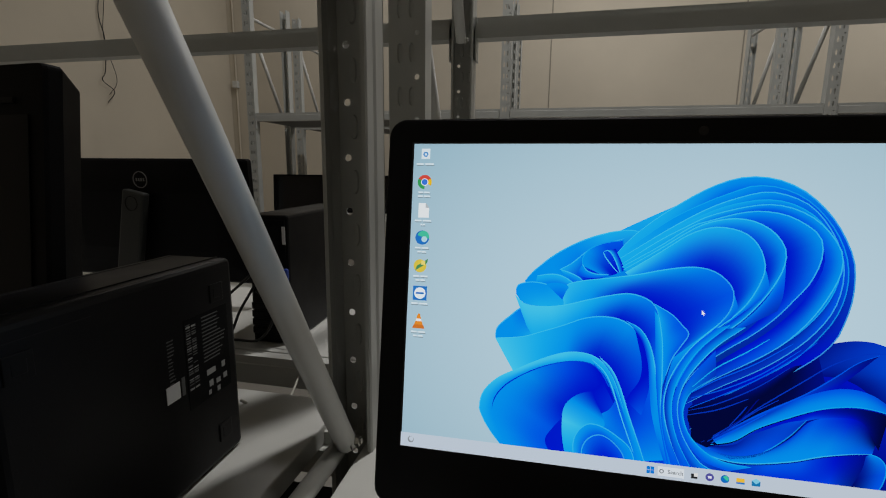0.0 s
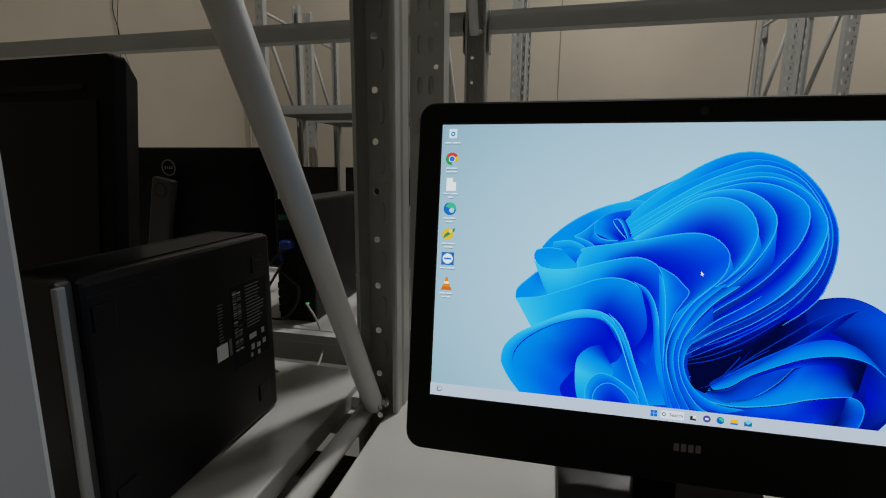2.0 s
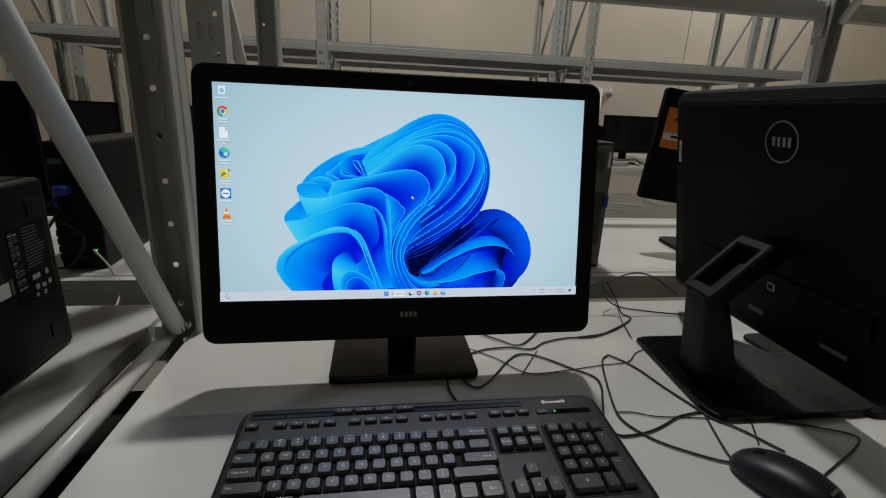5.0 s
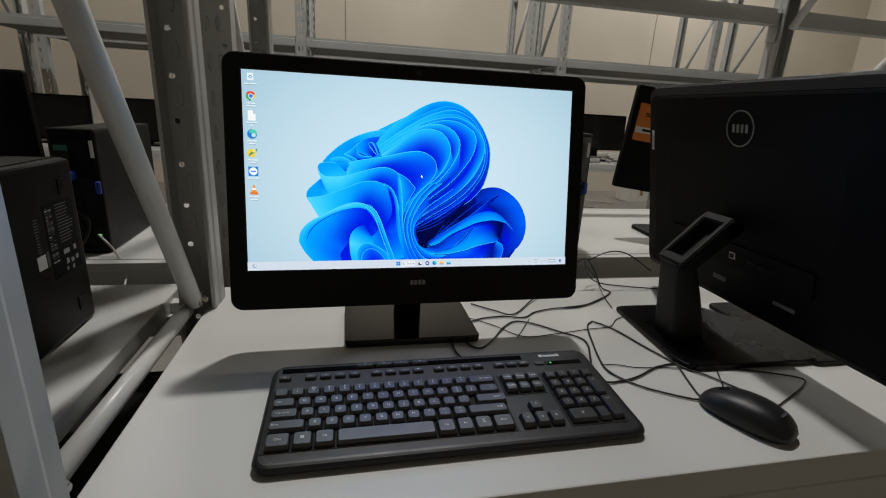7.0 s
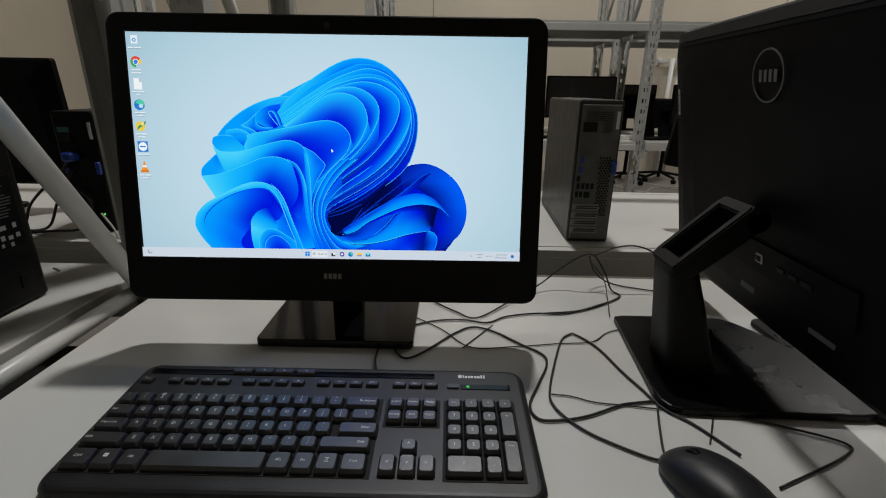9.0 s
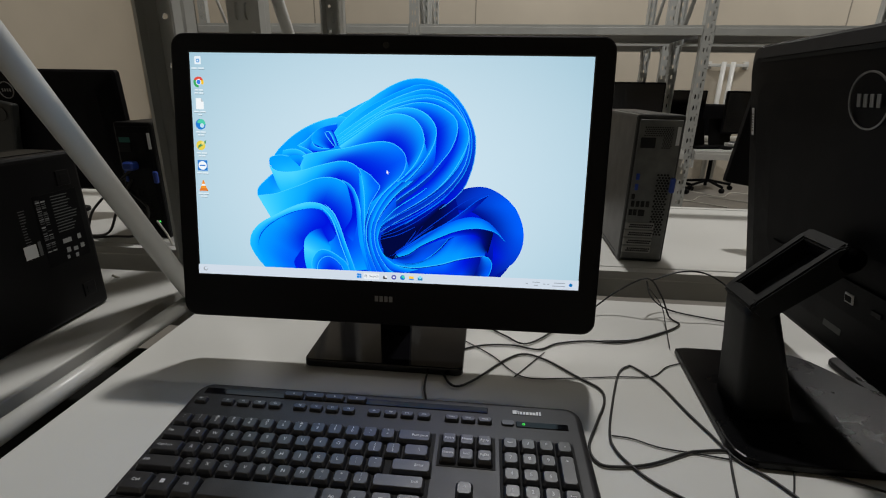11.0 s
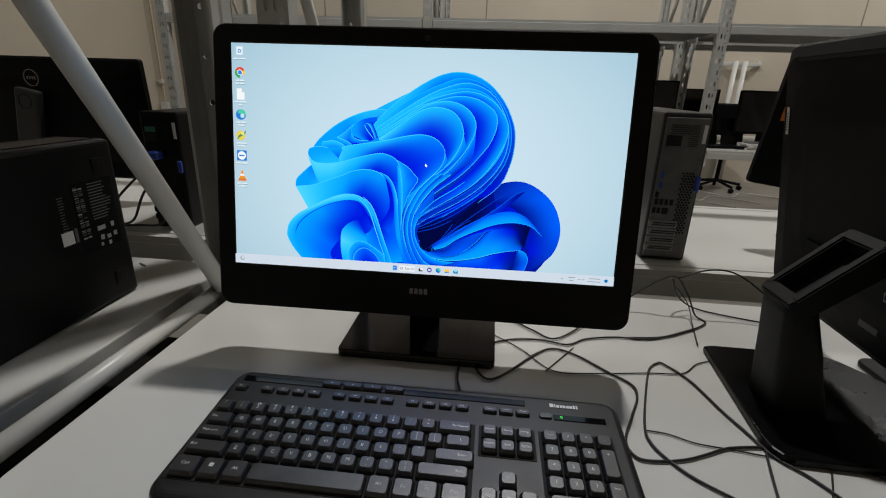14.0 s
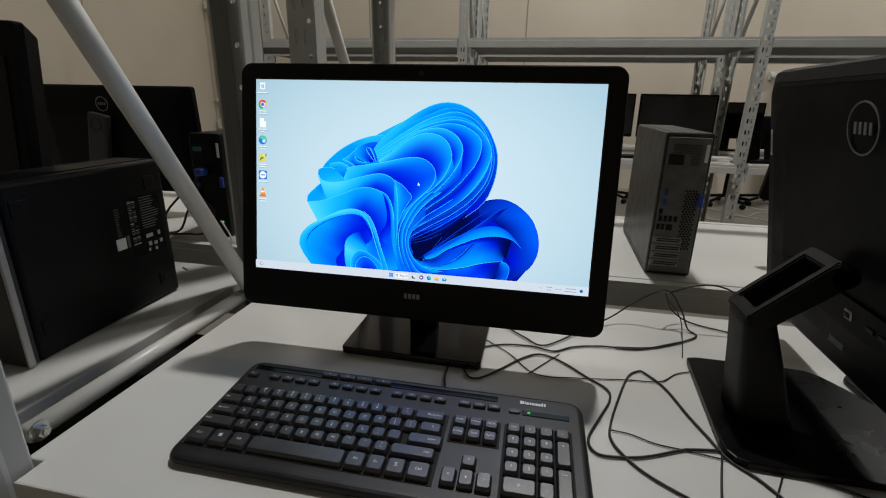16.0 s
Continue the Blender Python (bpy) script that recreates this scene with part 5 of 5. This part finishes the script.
def rear_panel(root, w, h, lit):
    """Openings and sockets of a small computer's rear, in the plane y 0."""
    panel = part("rear_panel", box(-w / 2 + 0.006, w / 2 - 0.006, -0.002, 0.001, 0.008, h - 0.010, 0.001, 1), GALV if not lit else CASE, root, "perforated grey metal rear panel" if not lit else "dark rear panel with cables")
    hole = []
    bm = bmesh.new()
    for r in range(11):
        for c in range(12):
            x = -0.030 + c * 0.0048 + (r % 2) * 0.0024
            z = h - 0.026 - r * 0.0042
            if x < 0.03 and not (x < 0.006 and z < h - 0.045):
                disc(0.0017, 0.0006, 6, "y", (x, -0.0021, z), bm=bm)
    tagged(part("vent_grille", bm, HOLE, panel), kind="stuff")
    bm = bmesh.new()
    for r in range(24):
        for c in range(4):
            x = 0.010 + c * 0.0066 + (r % 2) * 0.0033
            z = h * 0.615 - r * 0.0058
            disc(0.0027, 0.0006, 6, "y", (x, -0.0021, z), bm=bm)
    tagged(part("vent_grille", bm, HOLE, panel), kind="stuff")
    for x, z, pw, ph, mat in ((-0.022, h - 0.058, 0.030, 0.022, HOLE), (-0.032, h * 0.60, 0.007, 0.014, PORTBLUE), (-0.032, h * 0.53, 0.007, 0.014, PORTBLUE), (-0.036, h * 0.465, 0.007, 0.012, HOLE)):
        part("socket", box(x - pw / 2, x + pw / 2, -0.005, -0.001, z - ph / 2, z + ph / 2, 0.001, 1), mat, panel)
    for i in range(4):
        part("socket", box(-0.038 + i * 0.0105, -0.031 + i * 0.0105, -0.0035, -0.001, h * 0.395, h * 0.435), HOLE, panel)
    for i in range(2):
        part("socket", box(-0.040 + i * 0.0095, -0.033 + i * 0.0095, -0.0035, -0.001, h * 0.335, h * 0.375), HOLE, panel)
    part("socket", box(-0.020, -0.007, -0.0035, -0.001, h * 0.332, h * 0.375), HOLE, panel)
    for i in range(3):
        part("audio_jack", disc(0.003, 0.001, 12, "y", (-0.036 + i * 0.013, -0.002, h * 0.298)), GREYPRINT, panel)
    for i in range(4):
        z = 0.030 + i * 0.0185
        slot = part("slot_cover", box(-0.044, 0.018, -0.0045, -0.001, z - 0.0075, z + 0.0075, 0.001, 1), SILVER if not lit else CASE, panel, "removable expansion slot cover" if i == 2 else "")
        bm = bmesh.new()
        for r in range(2):
            for c in range(11):
                disc(0.0022, 0.0006, 6, "y", (-0.034 + c * 0.0046 + r * 0.0023, -0.0045, z - 0.0024 + r * 0.0048), bm=bm)
        tagged(part("vent_grille", bm, HOLE, slot), kind="stuff")
    part("latch", box(0.036, 0.046, -0.010, -0.001, h * 0.50, h * 0.60, 0.002, 1), PORTBLUE, panel, "blue plastic release latch")
    part("service_label", box(0.034, 0.041, -0.0026, -0.001, h - 0.062, h - 0.024), PRINT, panel, "white service label")
    return panel


def tower(m, label, w, d, h, mat=None, lit=False):
    root = empty("desktop_tower", m, label=label, category="computer tower", group="computer towers")
    part("case", case_mesh(w, d, h), mat or CASE, root)
    part("side_seam", box(-w / 2 - 0.0006, -w / 2 + 0.001, 0.03, d - 0.03, 0.012, 0.0135), HOLE, root)
    part("top_seam", box(-w / 2 + 0.012, -w / 2 + 0.0135, 0.01, d - 0.01, h - 0.001, h + 0.0005), HOLE, root)
    rear_panel(root, w, h, lit)
    return root


tower(pose(0.626, 0.868, Z2, 0, 0, -2), "dark grey small tower standing with its perforated rear outward", 0.098, 0.40, 0.326, material("dark_grey_case", (0.027, 0.027, 0.026), 0.38, metal=0.3, vary=0.12, scale=25, fine=500))
t2 = tower(pose(-0.570, 0.872, Z2, 0, 0, 3), "black small tower with a green light and plugged-in cables", 0.092, 0.36, 0.285, lit=True)
part("indicator_light", disc(0.0025, 0.001, 10, "y", (0.030, -0.003, 0.046)), GREENLED, t2, "lit green indicator")
part("cable_plug", box(-0.022, 0.004, -0.03, -0.002, 0.175, 0.195, 0.004, 1), PORTBLUE, t2, "blue video plug")
part("rear_sticker", box(-0.034, -0.008, -0.0032, -0.002, 0.235, 0.250), material("teal_sticker", (0.03, 0.16, 0.13), 0.5), t2)

# the tower on the near board: side with labels, front with sockets
near = empty("desktop_tower", pose(-0.443, 0.226, Z1 + 0.011, 0, 0, 1.5), label="black small tower with rating labels and a silver-edged front", category="computer tower", group="computer towers")
part("case", box(-0.048, 0.048, 0.012, 0.304, 0, 0.268, 0.008, 3), CASE, near)
part("front_bezel", box(-0.049, 0.049, -0.006, 0.012, 0.0, 0.270, 0.006, 3), material("dark_front_bezel", (0.018, 0.018, 0.018), 0.45, vary=0.15), near, "dark front bezel")
part("bezel_edge", box(0.0455, 0.0505, -0.007, 0.003, 0.001, 0.266, 0.002, 2), material("silver_edge", (0.42, 0.42, 0.42), 0.35, metal=0.4), near, "silver edge strip")
part("lid_seam", box(-0.0330, -0.0322, 0.02, 0.295, 0.2675, 0.2685), HOLE, near)
part("lid_ridge", box(0.0300, 0.0312, 0.02, 0.298, 0.267, 0.2692), CASE, near)
part("side_seam", box(0.0475, 0.0483, 0.02, 0.10, 0.2500, 0.2508), HOLE, near)
for z in (0.215, 0.175, 0.135, 0.098):
    part("socket", box(0.002, 0.012, -0.0075, -0.004, z - 0.010, z + 0.010, 0.001, 1), HOLE, near)
part("audio_jack", disc(0.003, 0.002, 12, "y", (0.006, -0.006, 0.245)), HOLE, near)
part("audio_jack", disc(0.003, 0.002, 12, "y", (0.006, -0.006, 0.070)), HOLE, near)
for y, z in ((0.035, 0.229), (0.268, 0.229), (0.037, 0.048), (0.268, 0.040)):
    foot = part("rubber_foot", box(0.047, 0.0495, y - 0.012, y + 0.012, z - 0.012, z + 0.012, 0.001, 2), CASE, near)
    part("foot_recess", box(0.0490, 0.0498, y - 0.006, y + 0.006, z - 0.006, z + 0.006, 0.0003, 1), CASE, foot)
label_root = part("rating_label", box(0.0478, 0.0484, 0.209, 0.286, 0.098, 0.210), BLACK, near, "black rating label with rows of white print")
random.seed(4)
for r in range(13):
    part("print_bar", box(0.0485, 0.0487, 0.238, 0.238 + random.uniform(0.026, 0.043), 0.2035 - r * 0.0047, 0.2050 - r * 0.0047), GREYPRINT, label_root)
for y, z, w, h in ((0.241, 0.128, 0.020, 0.009), (0.269, 0.128, 0.008, 0.010), (0.244, 0.112, 0.009, 0.010), (0.257, 0.111, 0.010, 0.008), (0.271, 0.112, 0.009, 0.009), (0.242, 0.102, 0.006, 0.007), (0.258, 0.100, 0.007, 0.008)):
    part("print_mark", box(0.0485, 0.0487, y, y + w * 0.8, z, z + h * 0.8), MIDPRINT, label_root)
for k in range(26):
    thick = 0.0011 if k % 3 else 0.0022
    for y0, y1 in ((0.2115, 0.2185), (0.2205, 0.2275)):
        if random.random() < 0.82:
            part("print_bar", box(0.0485, 0.0487, y0, y1, 0.122 + k * 0.0032, 0.122 + k * 0.0032 + thick), GREYPRINT if k % 4 else MIDPRINT, label_root)
for k in range(15):
    part("print_bar", box(0.0481, 0.0485, 0.182, 0.182 + random.uniform(0.005, 0.010), 0.134 + k * 0.0042, 0.1353 + k * 0.0042), GREYPRINT, near)
part("bar_label", box(0.0478, 0.0486, 0.176, 0.196, 0.122, 0.142), PRINT, near, "square white label")
part("print_bar", box(0.0478, 0.0486, 0.199, 0.204, 0.122, 0.144), GREYPRINT, near)

# ---- cables ----


def cable(points, r, label="thin black cable lying in loops on the white board"):
    return tagged(part("cable", tube(spline(points, 8), r, 8), PALECABLE if "pale" in label else CABLE, smooth=True), label, "cable", "cables")


def lay(points, r, z=Z1):
    return cable([(x, y, z + r + 0.001) for x, y in points], r)


lay([(0.2, 0.296)] + CABLE_A, 0.0015)
lay(CABLE_B + [(0.545, 0.275), (0.575, 0.272), (0.61, 0.28)], 0.0016)
lay(CABLE_C + [(0.565, 0.455)], 0.0009)
lay(CABLE_D, 0.0009)
lay([(0.60, 0.19), (0.575, 0.235), (0.552, 0.262), (0.541, 0.298)] + CABLE_E + [(0.515, 0.180), (0.524, 0.184)], 0.0015)
lay(CABLE_F + [(0.55, 0.262), (0.60, 0.262)], 0.0009)
lay([(0.524, 0.186)] + CABLE_K, 0.0013)
lay(CABLE_L, 0.0013)
lay(CABLE_M, 0.0010)
cable([(0.27, 0.54, 0.808), (0.308, 0.504, 0.808), (0.342, 0.483, 0.808), (0.40, 0.54, 0.81), (0.465, 0.60, 0.82), (0.508, 0.62, 0.846), (0.558, 0.62, 0.875), (0.588, 0.62, 0.842), (0.601, 0.605, 0.81), (0.606, 0.575, 0.808), (0.526, 0.52, 0.808), (0.457, 0.504, 0.808)], 0.0015, "black cable rising in a loop from the white board")
cable([(0.566, 0.62, 0.872), (0.615, 0.62, 0.891), (0.664, 0.62, 0.886), (0.72, 0.60, 0.85)], 0.0015, "black cable rising in a loop from the white board")
cable([(0.558, 0.62, 0.87), (0.575, 0.63, 0.835), (0.61, 0.635, 0.81), (0.666, 0.612, 0.808), (0.74, 0.59, 0.808)], 0.0015)
cable([(0.564, 0.496, 0.808), (0.583, 0.57, 0.81), (0.585, 0.605, 0.83), (0.565, 0.62, 0.856)], 0.0009)
for i, (x, y) in enumerate(((-0.52, 0.80), (-0.60, 0.83), (-0.66, 0.80))):
    cable([(x - 0.25, 0.83 + 0.05 * i, Z2 + 0.004), (x - 0.15, 0.86, Z2 + 0.004), (x - 0.06, 0.84, Z2 + 0.02), (x - 0.03, 0.85, Z2 + 0.08), (-0.60 + 0.01 * i, 0.865, Z2 + 0.12 + 0.03 * i)], 0.003, "black cable plugged into the small tower")
cable([(-0.47, 0.62, Z1 + 0.02), (-0.46, 0.70, Z1 - 0.05), (-0.47, 0.80, Z1 - 0.02), (-0.50, 0.84, Z2 + 0.01), (-0.54, 0.86, Z2 + 0.05)], 0.0025, "pale cable hanging between the boards")
random.seed(21)
for k in range(7):
    y0, z0 = 0.695 + 0.016 * k, 0.545 + 0.012 * (k % 3)
    run = [(-0.15 + 0.26 * i, y0 + random.uniform(-0.012, 0.012), z0 + random.uniform(0.0, 0.10)) for i in range(8)]
    cable(run, 0.0042, "black cable bundled behind the white boards")
for x, y in ((2.6, 5.6), (3.1, 5.9), (2.2, 5.3)):
    cable([(x - 0.5, y, 0.006), (x - 0.2, y + 0.25, 0.006), (x + 0.1, y - 0.1, 0.006), (x + 0.4, y + 0.2, 0.006), (x + 0.8, y - 0.1, 0.006)], 0.006, "loose pale cable lying on the concrete floor")
tagged(part("cable", tube(spline([(X0 + 0.02, 4.70, 4.6), (X0 + 0.02, 4.74, 3.4), (X0 + 0.02, 4.69, 2.95), (X0 + 0.03, 4.73, 2.68), (X0 + 0.03, 4.70, 2.33), (X0 + 0.06, 4.62, 2.2), (X0 + 0.04, 4.78, 2.1), (X0 + 0.04, 4.68, 1.96)], 8), 0.005, 6), CABLE), "loose dark cable hanging down the cream wall", "cable", "cables")
tagged(part("cable", tube(spline([(X0 + 0.03, 4.74, 4.6), (X0 + 0.03, 4.78, 3.3), (X0 + 0.05, 4.70, 2.7), (X0 + 0.05, 4.82, 2.25), (X0 + 0.05, 4.70, 2.05)], 8), 0.0035, 6), CABLE), "loose dark cable hanging down the cream wall", "cable", "cables")
conduit = empty("conduit", pose(X0 + 0.12, Y1 - 0.02, 0), label="thin cream conduit with junction boxes in the wall corner", category="conduit")
part("pipe", tube([(0, 0, 0.1), (0, 0, 4.8)], 0.014, 10), WALL, conduit)
part("pipe", tube([(0, 0, 1.13), (-0.10, 0, 1.13)], 0.012, 10), WALL, conduit)
for z, w in ((2.56, 0.09), (0.75, 0.12), (1.13, 0.05)):
    part("junction_box", box(-w / 2, w / 2, -0.05, 0.015, z - w * 0.6, z + w * 0.6, 0.006), BOARD, conduit)
for x in (3.42, 3.54):
    tagged(part("wall_pipe", tube([(x, Y1 - 0.1, 0), (x, Y1 - 0.1, 1.64)], 0.032, 14), BOARD, smooth=True), "white upright pipe standing against the cream wall", "pipe", "wall pipes")
bracket = empty("pipe_bracket", pose(3.50, Y1 - 0.06, 1.60), label="white steel bracket holding two pipes at the cream wall", category="bracket")
part("rail", box(-0.26, 0.26, -0.02, 0.02, -0.02, 0.02, 0.003), BOARD, bracket)
for x in (-0.24, 0.24):
    part("plate", box(x - 0.03, x + 0.03, 0.02, 0.058, -0.05, 0.05, 0.003), BOARD, bracket)

# ---- across the aisle ----
for x, y, w, d, h in ((2.15, 3.52, 0.14, 0.12, 0.05), (2.65, 3.50, 0.38, 0.13, 0.02), (1.05, 3.50, 0.40, 0.12, 0.02), (0.55, 3.50, 0.3, 0.12, 0.03)):
    tagged(part("spare_keyboard", slab(outline(w, d, 0.01, 3, x, y), D3 + 0.001, D3 + h, 0.004), GREYPRINT if w < 0.2 else BLACK), "spare keyboard or adapter lying on the board across the aisle", "keyboard", "spare parts")


random.seed(9)
for x, y, n in ((2.12, 3.50, 3), (2.42, 3.52, 5), (2.62, 3.55, 4), (0.42, 3.52, 3), (1.62, 3.53, 2)):
    stack = empty("paper_stack", pose(x, y, D3 + 0.001, 0, 0, random.uniform(-10, 10)), label="small pile of white cartons and papers on the far board", category="paper", group="paper piles")
    for k in range(n):
        w, d = random.uniform(0.07, 0.11), random.uniform(0.05, 0.08)
        part("sheet_pack", box(-w, w, -d, d, k * 0.014, k * 0.014 + 0.012, 0.001, 1), PAPER if k % 3 else CARDBOARD, stack, m=pose(0, 0, 0, 0, 0, random.uniform(-12, 12)))
for x in (1.86, 2.05):
    docked = empty("laptop", pose(x, 3.56, D3 + 0.001, 0, 0, 12), label="dark open laptop on the board across the aisle", category="laptop", group="laptops")
    part("base", box(-0.09, 0.09, -0.12, 0.06, 0, 0.018, 0.003, 1), BLACK, docked)
    part("lid", box(-0.09, 0.09, 0, 0.01, 0, 0.2, 0.003, 1), CASE, docked, m=pose(0, 0.06, 0.016, -14))


def office_chair(m):
    root = empty("office_chair", m, label="black office chair on a five-star base beyond the racks", category="chair", group="office chairs")
    part("seat", slab(outline(0.48, 0.46, 0.08), 0.44, 0.52, 0.02), BLACK, root)
    part("backrest", slab(outline(0.44, 0.5, 0.08), 0, 0.06, 0.02), BLACK, root, m=pose(0, 0.24, 0.85, 80))
    part("gas_lift", tube([(0, 0, 0.1), (0, 0, 0.44)], 0.025), BLACK, root)
    for k in range(5):
        g = 2 * math.pi * k / 5
        c, s = math.cos(g), math.sin(g)
        leg = part("base_leg", tube([(0.02 * c, 0.02 * s, 0.12), (0.3 * c, 0.3 * s, 0.075)], 0.018, 8), BLACK, root)
        part("caster", tube([(0.3 * c - 0.02 * s, 0.3 * s + 0.02 * c, 0.03), (0.3 * c + 0.02 * s, 0.3 * s - 0.02 * c, 0.03)], 0.03, 12), BLACK, leg)
    return root


for x, y, turn_by in ((1.25, 6.1, 20), (2.7, 6.2, 80), (3.25, 6.35, 140)):
    office_chair(pose(x, y, 0, 0, 0, turn_by))
carton = empty("carton", pose(4.45, 6.15, 0, 0, 0, 8), label="white cardboard carton standing on the concrete floor", category="box")
part("body", box(-0.22, 0.22, -0.15, 0.15, 0, 0.42, 0.004), CARDBOARD, carton)
part("tape", box(-0.03, 0.03, -0.152, 0.152, 0.1, 0.4225), WOOD, carton)
